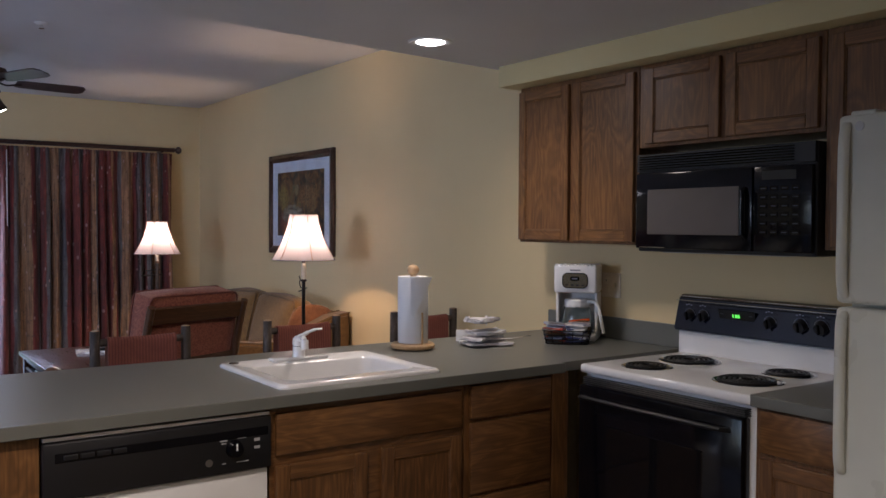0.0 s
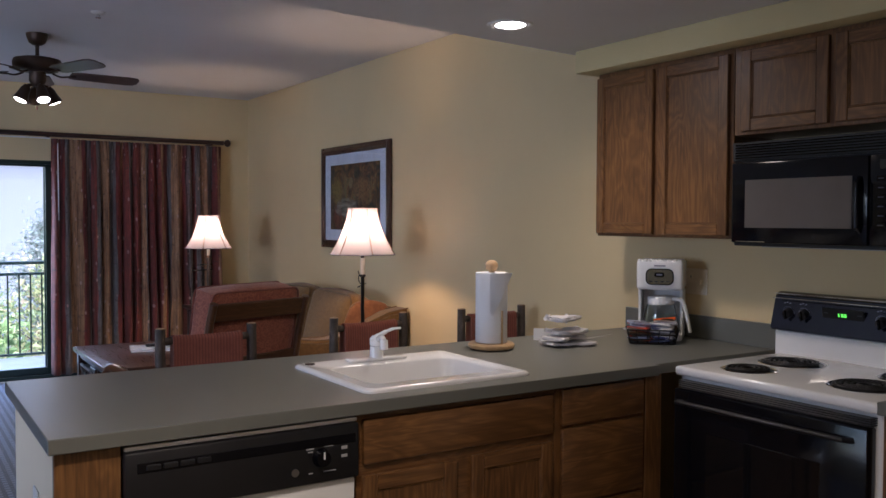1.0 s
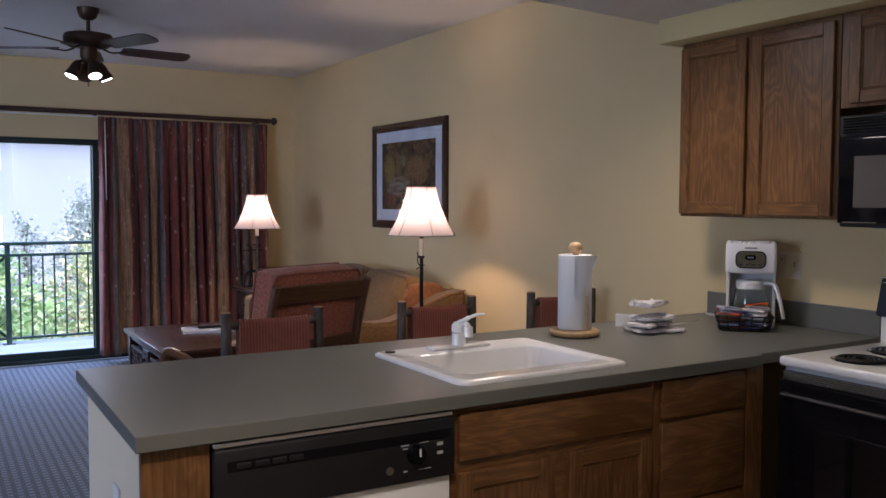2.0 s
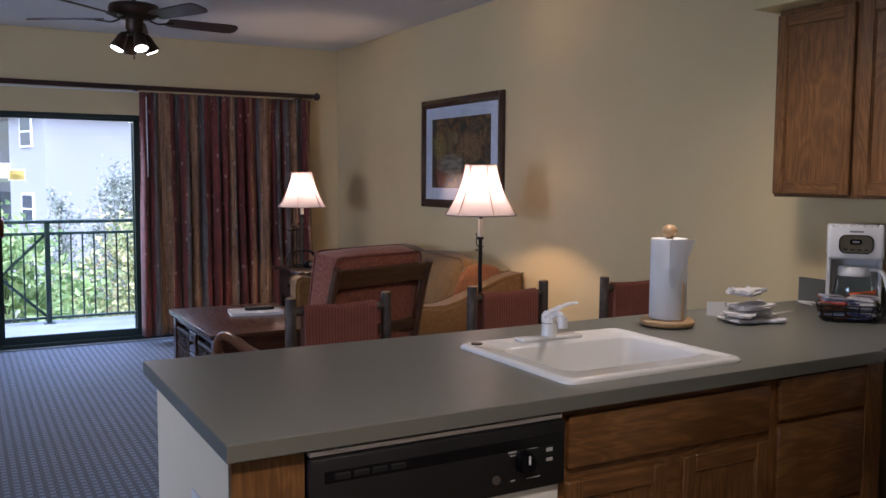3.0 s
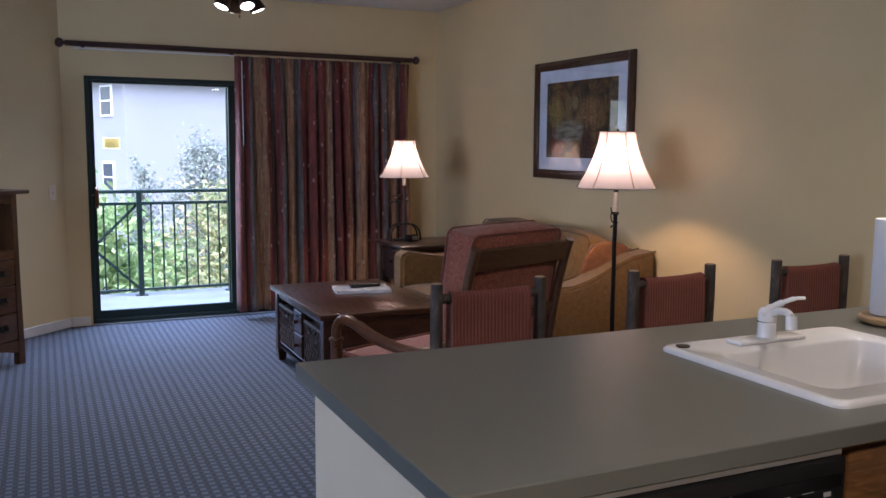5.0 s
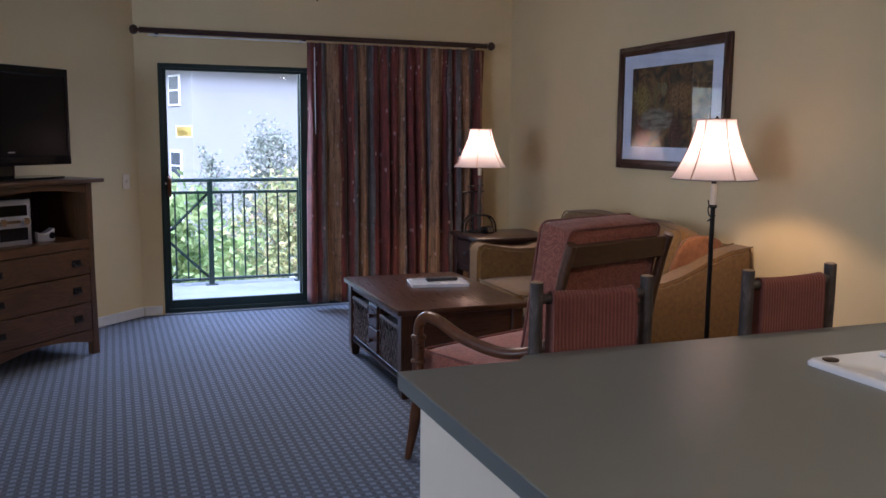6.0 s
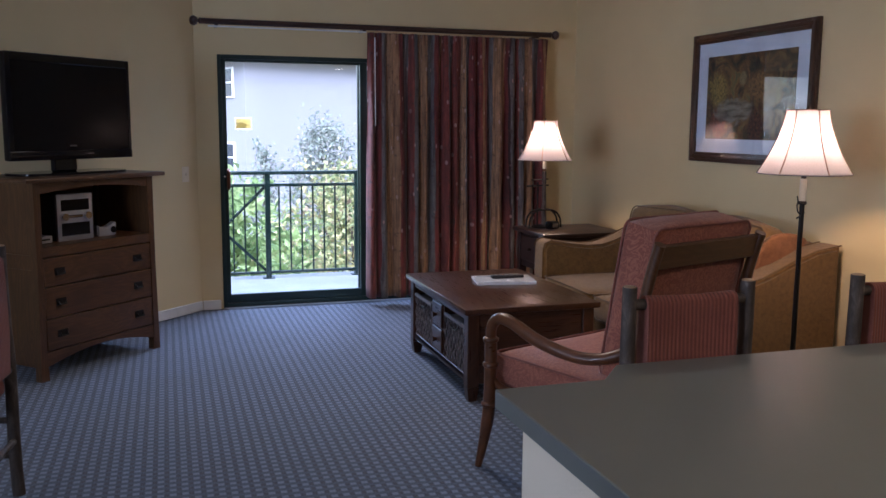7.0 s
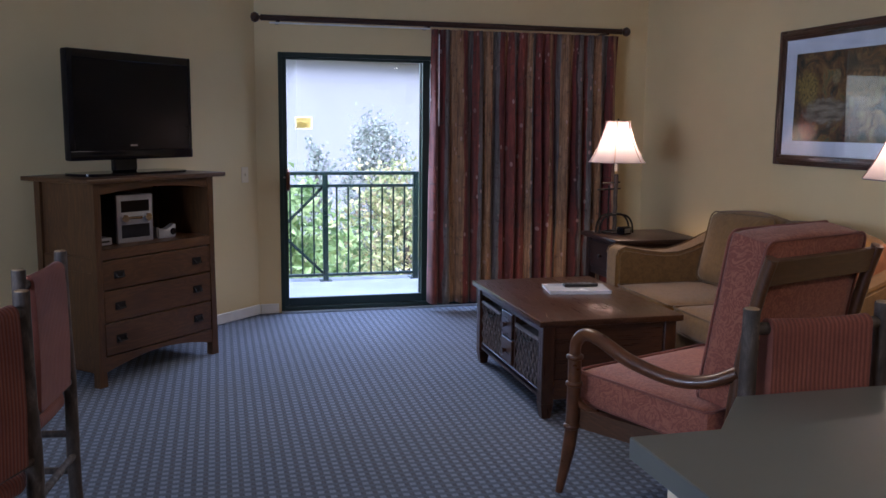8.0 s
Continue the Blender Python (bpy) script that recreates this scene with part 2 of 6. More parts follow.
BLACKCHERRY_X, BLACKCHERRY_Y, BLACKCHERRY_Z = (wood("dark_cherry_" + "xyz"[k], (0.010, 0.004, 0.003), (0.030, 0.011, 0.007), k, 0.36, coat=0.15) for k in range(3))
FRAME_D, FRAME_L = (0.055, 0.022, 0.008), (0.130, 0.056, 0.021)
CHAIR_X, CHAIR_Y, CHAIR_Z = (wood("chair_frame_" + "xyz"[k], FRAME_D, FRAME_L, k, 0.42, coat=0.08) for k in range(3))
MISS_D, MISS_L = (0.038, 0.015, 0.005), (0.115, 0.052, 0.017)
MISSION_X, MISSION_Z = wood("mission_oak_x", MISS_D, MISS_L, 0, 0.4), wood("mission_oak_z", MISS_D, MISS_L, 2, 0.4)
ARMWOOD = plain("honey_turned_wood", (0.115, 0.040, 0.012), 0.30, vary=0.35, scale=14, fine=90, relief=0.05, coat=0.3)
PALEWOOD = wood("pale_maple", (0.42, 0.25, 0.11), (0.62, 0.42, 0.22), 0, 0.4)
BLACK_GLOSS = plain("black_gloss_plastic", (0.005, 0.005, 0.007), 0.12, vary=0.2, relief=0.0, gloss_vary=0.05)
BLACK_GLOSS.node_tree.nodes["Principled BSDF"].inputs["Specular IOR Level"].default_value = 0.3
# black console; the blue in its colour imitates mirrored daylight
CONSOLE_GLOSS = plain("black_panel_blue_reflection", (0.005, 0.006, 0.016), 0.08, vary=0.3, relief=0.0, coat=1.0)
BLACK_MATT = plain("black_matt_plastic", (0.009, 0.009, 0.011), 0.42)
BLACK_GLASS = plain("black_oven_glass", (0.006, 0.006, 0.007), 0.06, relief=0.0)
ENAMEL = plain("white_enamel", (0.84, 0.83, 0.81), 0.18, vary=0.03, relief=0.02, coat=0.4)
BISQUE = plain("almond_appliance_paint", (0.62, 0.63, 0.56), 0.3, vary=0.04, fine=350, relief=0.25)
PLASTIC = plain("white_plastic", (0.78, 0.77, 0.75), 0.35, vary=0.05)
CHROME = plain("chrome", (0.75, 0.75, 0.76), 0.12, 1.0, relief=0.0)
STEEL = plain("brushed_steel", (0.45, 0.45, 0.47), 0.3, 1.0)
IRON = plain("black_wrought_iron", (0.018, 0.015, 0.013), 0.5, 0.6)
BRONZE = plain("dark_bronze", (0.065, 0.040, 0.026), 0.45, 0.6)
GREEN_METAL = plain("dark_green_coated_metal", (0.012, 0.030, 0.026), 0.35)
CONCRETE = plain("balcony_concrete", (0.58, 0.575, 0.57), 0.85, scale=3, fine=90, relief=0.5)

# ---- the shell ----
EAST, NORTH, WEST, SOUTH = 3.722, 9.13, -3.2, -1.6
HIGH, LOW = 2.62, 2.22
DROP = 3.855
structure("floor", box(B(), (WEST - 0.2, 3.3, -0.12), (EAST + 0.2, NORTH, 0.0), 0), CARPET, "blue-grey carpet woven in small checks", "carpet")
structure("floor_kitchen", box(B(), (WEST - 0.2, SOUTH - 0.2, -0.12), (EAST + 0.2, 3.3, -0.003), 0), VINYL, "plain beige kitchen floor", "floor")
structure("wall_east", box(B(), (EAST, SOUTH - 0.2, 0), (EAST + 0.15, NORTH + 0.15, HIGH), 0), WALL, "cream painted side wall with a light texture", "wall")
structure("wall_south", box(B(), (WEST, SOUTH - 0.15, 0), (EAST, SOUTH, HIGH), 0), WALL, "cream painted wall behind the kitchen", "wall")
# opening and window out of view, added to let in light from the west
WY0, WY1, WZ0, WZ1 = 1.9, 4.1, 0.75, 2.05
bm = B()
for lo, hi in (((SOUTH - 0.15, 0), (WY0, HIGH)), ((WY1, 0), (NORTH + 0.15, HIGH)), ((WY0, 0), (WY1, WZ0)), ((WY0, WZ1), (WY1, HIGH))):
    box(bm, (WEST - 0.15, *lo), (WEST, *hi), 0)
structure("wall_west", bm, WALL, "cream painted wall with a wide unseen window", "wall")
win = tagged(new("window_1"), "unseen wide white framed window in the cream wall", "window", kind="structure")
for lo, hi in (((WY0, WZ0), (WY0 + 0.05, WZ1)), ((WY1 - 0.05, WZ0), (WY1, WZ1)), ((WY0 + 0.05, WZ0), (WY1 - 0.05, WZ0 + 0.05)), ((WY0 + 0.05, WZ1 - 0.05), (WY1 - 0.05, WZ1)), (((WY0 + WY1) / 2 - 0.03, WZ0 + 0.05), ((WY0 + WY1) / 2 + 0.03, WZ1 - 0.05))):
    kid("window_frame", (WEST - 0.11, *lo), (WEST - 0.05, *hi), WHITE, win, 0.004)
kid("window_sill", (WEST - 0.05, WY0 - 0.04, WZ0 - 0.03), (WEST + 0.06, WY1 + 0.04, WZ0 + 0.002), WHITE, win, 0.006)
for y0, y1 in ((WY0 + 0.05, (WY0 + WY1) / 2 - 0.03), ((WY0 + WY1) / 2 + 0.03, WY1 - 0.05)):
    kid("pane", (WEST - 0.083, y0, WZ0 + 0.05), (WEST - 0.079, y1, WZ1 - 0.05), glass_material("window_glass"), win, 0).visible_shadow = False
DOOR_L, DOOR_R, DOOR_T = 0.765, 2.97, 1.945
CORNER = 0.60
bm = B()
box(bm, (CORNER, NORTH, 0), (DOOR_L, NORTH + 0.15, HIGH), 0)
box(bm, (DOOR_R, NORTH, 0), (EAST, NORTH + 0.15, HIGH), 0)
box(bm, (DOOR_L, NORTH, DOOR_T), (DOOR_R, NORTH + 0.15, HIGH), 0)
structure("wall_north", bm, WALL, "cream painted wall round the balcony door", "wall")
bm = B()
prism(bm, [(CORNER, NORTH), (CORNER, NORTH + 0.15), (CORNER - 0.06, NORTH + 0.15), (WEST, NORTH + WEST - CORNER + 0.21), (WEST, NORTH + WEST - CORNER)], "z", 0, HIGH)
structure("wall_northwest", bm, WALL, "cream painted slanting wall behind the television", "wall")
structure("ceiling", box(B(), (WEST - 0.15, DROP - 0.75, HIGH + 0.001), (EAST + 0.15, NORTH + 0.15, HIGH + 0.12), 0), CEIL, "white textured living room ceiling", "ceiling")
bm = prism(B(), [(WEST, SOUTH), (EAST, SOUTH), (EAST, DROP + 0.075), (WEST, DROP - 0.75)], "z", LOW, HIGH)
structure("ceiling_kitchen", bm, CEIL, "lower flat white kitchen ceiling", "ceiling")
structure("soffit", box(B(), (3.37, SOUTH, 2.117), (EAST, 3.828, LOW), 0.003), SOFFIT, "yellowish painted soffit over the wall cabinets", "soffit")
for name, lo, hi in (("baseboard_north", (CORNER + 0.01, NORTH - 0.014, 0), (DOOR_L - 0.02, NORTH, 0.075)), ("baseboard_east", (EAST - 0.014, 4.0, 0), (EAST, NORTH, 0.075))):
    structure(name, box(B(), lo, hi, 0.004), WHITE, "white painted baseboard", "baseboard")
bm = box(B(), (-3.78, -0.014, 0), (0, 0, 0.075), 0.004)
ob = structure("baseboard_northwest", bm, WHITE, "white painted baseboard", "baseboard")
ob.matrix_world = pose(CORNER, NORTH, 0, 0, 0, 45)

# ---- kitchen peninsula ----
CT = 0.915


def slab(xs, ys, z0, z1, keep, bevel=0.002):
    """A slab over a grid of cells, leaving out those that keep() refuses."""
    bm = B()
    cells = [(i, j) for i in range(len(xs) - 1) for j in range(len(ys) - 1) if keep((xs[i] + xs[i + 1]) / 2, (ys[j] + ys[j + 1]) / 2)]
    verts = {}

    def v(i, j, z):
        if (i, j, z) not in verts:
            verts[i, j, z] = bm.verts.new((xs[i], ys[j], z))
        return verts[i, j, z]
    for i, j in cells:
        bm.faces.new((v(i, j, z1), v(i + 1, j, z1), v(i + 1, j + 1, z1), v(i, j + 1, z1)))
        bm.faces.new((v(i, j, z0), v(i, j + 1, z0), v(i + 1, j + 1, z0), v(i + 1, j, z0)))
        for di, dj, a, b in ((-1, 0, (i, j), (i, j + 1)), (1, 0, (i + 1, j + 1), (i + 1, j)), (0, -1, (i + 1, j), (i, j)), (0, 1, (i, j + 1), (i + 1, j + 1))):
            if (i + di, j + dj) not in cells:
                bm.faces.new((v(*a, z0), v(*b, z0), v(*b, z1), v(*a, z1)))
    bmesh.ops.recalc_face_normals(bm, faces=bm.faces[:])
    edges = [e for e in bm.edges if e.calc_face_angle(0) > 1]
    bmesh.ops.bevel(bm, geom=edges, offset=bevel, segments=1, affect="EDGES")
    return bm


bm = slab([0.972, 1.918, 2.448, 3.01, EAST - 0.002], [2.942, 2.966, 3.105, 3.47, 3.818], CT - 0.038, CT,
          lambda x, y: not (x > 3.01 and y < 2.966) and not (1.918 < x < 2.448 and 3.105 < y < 3.47))
peninsula_top = tagged(finish("countertop", bm, LAMINATE), "grey-green laminate countertop in an L shape", "countertop")
part("backsplash", box(B(), (EAST - 0.024, 2.968, CT), (EAST - 0.003, 3.818, CT + 0.1), 0.002), LAMINATE, peninsula_top)
ledge = thing("dining_ledge", (0, 0, 0), 0, "grey laminate dining ledge behind the counter with a cut corner", "counter")
bm = prism(B(), [(1.11, 3.725), (EAST - 0.004, 3.725), (EAST - 0.004, 4.405), (1.565, 4.405), (1.11, 3.865)], "z", 0.725, 0.76)
bmesh.ops.bevel(bm, geom=bm.edges[:], offset=0.002, segments=1, affect="EDGES")
part("top", bm, LAMINATE, ledge)
for x in (1.75, 2.65):
    part("bracket", prism(B(), [(3.722, 0.45), (3.722, 0.724), (4.15, 0.724), (4.15, 0.69)], "x", x - 0.02, x + 0.02), OAK_Y, ledge)

# ---- kitchen ----
structure("wall_knee", slab([0.990, 1.12, EAST - 0.002], [2.992, 3.62, 3.72], 0, CT - 0.039, lambda x, y: x < 1.12 or y > 3.6, 0.003), KNEE, "ivory painted knee wall under the counter", "wall")
plate = thing("switch_plate", (0.990, 3.265, 0.655), -90, "white plastic switch plate on the knee wall", "switch")
kid("plate", (-0.037, -0.006, -0.058), (0.037, 0, 0.058), PLASTIC, plate, 0.003)
kid("toggle", (-0.006, -0.016, -0.012), (0.006, -0.005, 0.012), PLASTIC, plate, 0.002)


def oak_door(parent, x0, x1, z0, z1, y=0.0, name="door", frame_w=0.047, grain=None):
    """A framed door or drawer front, facing -y, its panel set back behind a bead."""
    t, w = 0.019, frame_w
    door = part(name, box(B(), (x0 + w - 0.003, y - t + 0.009, z0 + w - 0.003), (x1 - w + 0.003, y - 0.002, z1 - w + 0.003), 0.0), grain or OAK_Z, parent)
    for a, b in ((x0, x0 + w), (x1 - w, x1)):
        kid("stile", (a, y - t, z0), (b, y, z1), OAK_Z, door, 0.003)
    for a, b in ((z0, z0 + w), (z1 - w, z1)):
        kid("rail", (x0 + w, y - t + 0.0005, a), (x1 - w, y - 0.0005, b), OAK_X, door, 0.003)
    e = 0.006
    for a, b in (((x0 + w, z0 + w), (x1 - w, z0 + w + e)), ((x0 + w, z1 - w - e), (x1 - w, z1 - w)), ((x0 + w, z0 + w), (x0 + w + e, z1 - w)), ((x1 - w - e, z0 + w), (x1 - w, z1 - w))):
        kid("bead", (a[0], y - t + 0.004, a[1]), (b[0], y - t + 0.010, b[1]), OAK_X, door, 0.0025)
    return door


def oak_drawer(parent, x0, x1, z0, z1, y=0.0):
    """A solid drawer front, facing -y, with a wide eased edge."""
    return part("drawer_front", box(B(), (x0, y - 0.019, z0), (x1, y, z1), 0.006, 2), OAK_X, parent)


# base units under the peninsula; local -y is the kitchen side
unit = thing("filler_panel", (0.988, 2.972, 0), 0, "medium-brown oak end panel beside the dishwasher", "cabinet panel")
kid("panel", (0, 0, 0), (0.155, 0.02, CT - 0.039), OAK_Z, unit, 0.002)
unit = thing("sink_cabinet", (1.803, 2.985, 0), 0, "brown oak sink base cabinet with two doors and a false drawer", "cabinet")
kid("carcass", (0, 0, 0.1), (0.748, 0.5, CT - 0.185), OAK_Z, unit, 0.002)
kid("face_frame", (0, -0.001, 0.1), (0.748, 0.018, CT - 0.039), OAK_X, unit, 0.001)
oak_drawer(unit, 0.017, 0.730, 0.722, 0.855)
oak_door(unit, 0.017, 0.345, 0.13, 0.688)
oak_door(unit, 0.402, 0.730, 0.13, 0.694)
kid("toe_kick", (0, 0.06, 0), (0.748, 0.08, 0.1), BLACK_MATT, unit, 0.001)
unit = thing("drawer_cabinet", (2.553, 2.985, 0), 0, "brown oak drawer cabinet in the kitchen corner", "cabinet")
kid("carcass", (0, 0, 0.1), (0.50, 0.5, CT - 0.039), OAK_Z, unit, 0.002)
oak_drawer(unit, 0.022, 0.405, 0.742, 0.865)
oak_drawer(unit, 0.022, 0.405, 0.47, 0.730)
oak_drawer(unit, 0.022, 0.405, 0.15, 0.458)
kid("corner_stile", (0.418, -0.012, 0.1), (0.50, 0.0, CT - 0.039), OAK_Z, unit, 0.002)
unit = thing("narrow_cabinet", (3.10, 2.157, 0), -90, "narrow brown oak drawer cabinet between stove and refrigerator", "cabinet")
kid("carcass", (0.0, 0.0, 0.1), (0.352, 0.55, CT - 0.039), OAK_Z, unit, 0.002)
oak_drawer(unit, 0.024, 0.335, 0.732, 0.868)
oak_door(unit, 0.024, 0.335, 0.13, 0.715, frame_w=0.05)
ob = tagged(finish("countertop", box(B(), (3.065, 1.803, CT - 0.038), (EAST - 0.002, 2.158, CT), 0.003), LAMINATE), "short grey-green laminate countertop beside the stove", "countertop")
part("backsplash", box(B(), (EAST - 0.024, 1.803, CT), (EAST - 0.003, 2.158, CT + 0.1), 0.002), LAMINATE, ob)

# wall cabinets on the east wall; local x runs towards the camera's side
CAB_X, CAB_Z, CAB_T = 3.474, 1.365, 2.115
unit = thing("wall_cabinet", (CAB_X, 3.778, CAB_Z), -90, "brown oak wall cabinet with two framed doors", "cabinet", "wall cabinets")
kid("carcass", (0, 0.0, 0), (0.772, 0.246, CAB_T - CAB_Z), OAK_Z, unit, 0.002)
oak_door(unit, 0.006, 0.356, 0.012, 0.728)
oak_door(unit, 0.388, 0.756, 0.012, 0.728)
unit = thing("wall_cabinet", (CAB_X, 3.003, 1.770), -90, "short brown oak wall cabinet over the microwave", "cabinet", "wall cabinets")
kid("carcass", (0, 0.0, 0), (0.838, 0.246, CAB_T - 1.770), OAK_Z, unit, 0.002)
oak_door(unit, 0.040, 0.412, 0.014, 0.325)
oak_door(unit, 0.440, 0.820, 0.014, 0.325)
unit = thing("wall_cabinet", (CAB_X, 2.162, CAB_Z), -90, "tall brown oak wall cabinet beside the microwave", "cabinet", "wall cabinets")
kid("carcass", (0, 0.0, 0), (0.34, 0.246, CAB_T - CAB_Z), OAK_Z, unit, 0.002)
oak_door(unit, 0.024, 0.33, 0.012, 0.728)
unit = thing("wall_cabinet", (CAB_X, 1.818, 1.79), -90, "short brown oak wall cabinet over the refrigerator", "cabinet", "wall cabinets")
kid("carcass", (0, 0.0, 0), (0.78, 0.246, CAB_T - 1.79), OAK_Z, unit, 0.002)
oak_door(unit, 0.016, 0.38, 0.012, 0.30)
oak_door(unit, 0.40, 0.764, 0.012, 0.30)

# microwave
mw = thing("microwave", (3.42, 2.966, 1.342), -90, "black over-the-range microwave with a dark window", "microwave")
W_, H_ = 0.800, 0.395
kid("case", (0.0, 0.012, 0.0), (W_, 0.300, H_), BLACK_MATT, mw, 0.004)
kid("door", (0.006, -0.012, 0.012), (0.560, 0.012, 0.316), BLACK_GLOSS, mw, 0.006, 2)
GREY_SCREEN = plain("grey_window_screen", (0.13, 0.112, 0.105), 0.2, vary=0.05, relief=0.0, coat=0.3)
kid("window", (0.070, -0.0145, 0.070), (0.505, -0.010, 0.250), GREY_SCREEN, mw, 0.001)
part("handle", sweep(B(), [(0.533, -0.012, 0.06), (0.533, -0.034, 0.075), (0.533, -0.036, 0.15), (0.533, -0.034, 0.225), (0.533, -0.012, 0.24)], 0.009), BLACK_GLOSS, mw)
panel = kid("control_panel", (0.565, -0.010, 0.012), (W_ - 0.006, 0.012, 0.316), BLACK_GLOSS, mw, 0.005, 2)
kid("display", (0.600, -0.013, 0.268), (0.735, -0.009, 0.300), plain("smoked_display", (0.028, 0.030, 0.034), 0.15, relief=0), panel, 0.001)
GREYMARK = plain("grey_print", (0.22, 0.22, 0.24), 0.5, relief=0)
DIMMARK = plain("dim_grey_print", (0.045, 0.047, 0.062), 0.5, relief=0)
for r in range(6):
    for c in range(4):
        kid("button", (0.590 + 0.043 * c, -0.0125, 0.230 - 0.031 * r), (0.621 + 0.043 * c, -0.009, 0.246 - 0.031 * r), BLACK_GLOSS, panel, 0.001)
        kid("marking", (0.596 + 0.043 * c, -0.0132, 0.236 - 0.031 * r), (0.615 + 0.043 * c, -0.0122, 0.239 - 0.031 * r), DIMMARK, panel, 0)
vent = kid("vent", (0.0, 0.0, 0.323), (W_, 0.012, H_), BLACK_MATT, mw, 0.002)
for k in range(6):
    kid("louvre", (0.02, -0.010, 0.332 + 0.0098 * k), (0.72, 0.002, 0.3365 + 0.0098 * k), BLACK_GLOSS, vent, 0.001)
kid("trim", (0.03, -0.0135, 0.0165), (0.16, -0.0115, 0.0185), CHROME, mw, 0)
kid("grease_filter", (0.1, 0.05, -0.004), (0.66, 0.28, 0.002), STEEL, mw, 0.001)

# stove
st = thing("stove", (3.066, 2.922, 0), -90, "white electric range with four coil burners and a black oven door", "stove")
SW = 0.772
OVEN_BLACK = plain("satin_black_enamel", (0.006, 0.006, 0.007), 0.5, relief=0.0)
kid("body", (0.004, 0.03, 0.03), (SW - 0.004, 0.655, 0.878), ENAMEL, st, 0.004)
top = part("cooktop", box(B(), (0.0, -0.004, 0.878), (SW, 0.657, 0.912), 0.012, 3), ENAMEL, st)
kid("oven_door", (0.012, -0.018, 0.20), (SW - 0.022, 0.03, 0.835), BLACK_GLOSS, st, 0.008, 2)
kid("oven_window", (0.16, -0.0205, 0.42), (0.60, -0.016, 0.70), BLACK_GLASS, st, 0.003)
part("oven_handle", sweep(B(), [(0.05, -0.018, 0.79), (0.055, -0.05, 0.795), (0.38, -0.056, 0.795), (0.695, -0.05, 0.795), (0.70, -0.018, 0.79)], 0.012, 12, 0.7), OVEN_BLACK, st)
for k in range(4):
    kid("vent_slot", (0.02, -0.006, 0.838 + 0.007 * k), (SW - 0.02, 0.03, 0.842 + 0.007 * k), BLACK_MATT, st, 0.001)
kid("storage_drawer", (0.012, -0.014, 0.04), (SW - 0.022, 0.03, 0.19), BLACK_GLOSS, st, 0.006, 2)
DRIP = plain("dark_burner_pan", (0.022, 0.021, 0.021), 0.22, 0.6)
COIL = plain("black_coil_metal", (0.012, 0.011, 0.011), 0.45, 0.4)
for x, y, r in ((0.205, 0.150, 0.082), (0.200, 0.400, 0.106), (0.610, 0.205, 0.106), (0.605, 0.450, 0.082)):
    burner = part("burner", lathe(B(), [(r + 0.013, 0.9105), (r + 0.0145, 0.9145), (r + 0.010, 0.9160), (r + 0.003, 0.9125), (0.02, 0.906), (0.002, 0.906)], (x, y, 0), 32), CHROME, st)
    part("drip_pan", lathe(B(), [(r + 0.008, 0.9125), (r * 0.5, 0.9115), (0.002, 0.9115)], (x, y, 0), 28), DRIP, burner)
    turns = 4 if r < 0.09 else 5
    pts = [(x + (0.018 + (r - 0.018) * a / (turns * 24)) * math.cos(2 * math.pi * a / 24), y + (0.018 + (r - 0.018) * a / (turns * 24)) * math.sin(2 * math.pi * a / 24), 0.9185) for a in range(turns * 24 + 1)]
    part("coil", sweep(B(), pts, 0.0045, 6), COIL, burner)
guard = part("backguard", prism(B(), [(0.587, 0.905), (0.657, 0.905), (0.657, 1.14), (0.622, 1.14), (0.602, 1.01), (0.587, 1.0)], "x", -0.01, SW + 0.006), ENAMEL, st)
bm = prism(B(), [(0.562, 1.008), (0.592, 1.002), (0.651, 1.12), (0.647, 1.150), (0.622, 1.158), (0.597, 1.146)], "x", -0.022, SW + 0.016)
bmesh.ops.bevel(bm, geom=bm.edges[:], offset=0.006, segments=2, affect="EDGES")
console = part("control_panel", bm, CONSOLE_GLOSS, guard)
SLOPE = pose(0, 0.5805, 1.077, 14.2, 0, 0)


def on_console(x, z, bm_made, name, material, parent):
    ob = part(name, bm_made, material, parent)
    ob.matrix_local = SLOPE @ pose(x, 0, z)
    return ob


PALEMARK = plain("pale_scale_print", (0.32, 0.32, 0.36), 0.4, relief=0)
for x in (0.055, 0.125, 0.437, 0.567, 0.650):
    big = x > 0.5
    knob = on_console(x, 0.0, rod(B(), (0, -0.024, 0), (0, 0.002, 0), 0.017 if not big else 0.021, 0.022 if not big else 0.027, 20), "knob", BLACK_MATT, console)
    kid("grip", (-0.004, -0.034, -0.018), (0.004, -0.02, 0.018), BLACK_GLOSS, knob, 0.002)
    on_console(x, 0.0, lathe(B(), [(0.029 if big else 0.0245, 0.0016), (0.0305 if big else 0.026, 0.0016)], (0, 0, 0), 24, False), "scale_ring", PALEMARK, console).matrix_local = SLOPE @ pose(x, -0.001, 0, 90, 0, 0)
    for dx, dz in ((-0.012, 0.040), (0.0, 0.043), (0.012, 0.040), (0.0, -0.040)):
        on_console(x + dx, dz, box(B(), (-0.003, -0.0022, -0.0015), (0.003, 0.001, 0.0015), 0), "marking", PALEMARK, console)
for z in (-0.056, 0.058):
    on_console(0.377, z, box(B(), (-0.385, -0.0025, -0.0012), (0.385, 0.002, 0.0012), 0.0005), "trim_line", CHROME, console)
clock = on_console(0.285, 0.002, box(B(), (-0.085, -0.003, -0.034), (0.085, 0.004, 0.034), 0.003), "clock_panel", BLACK_MATT, console)
GREENLED, n_, l_, s_ = nodes_of("green_digits")
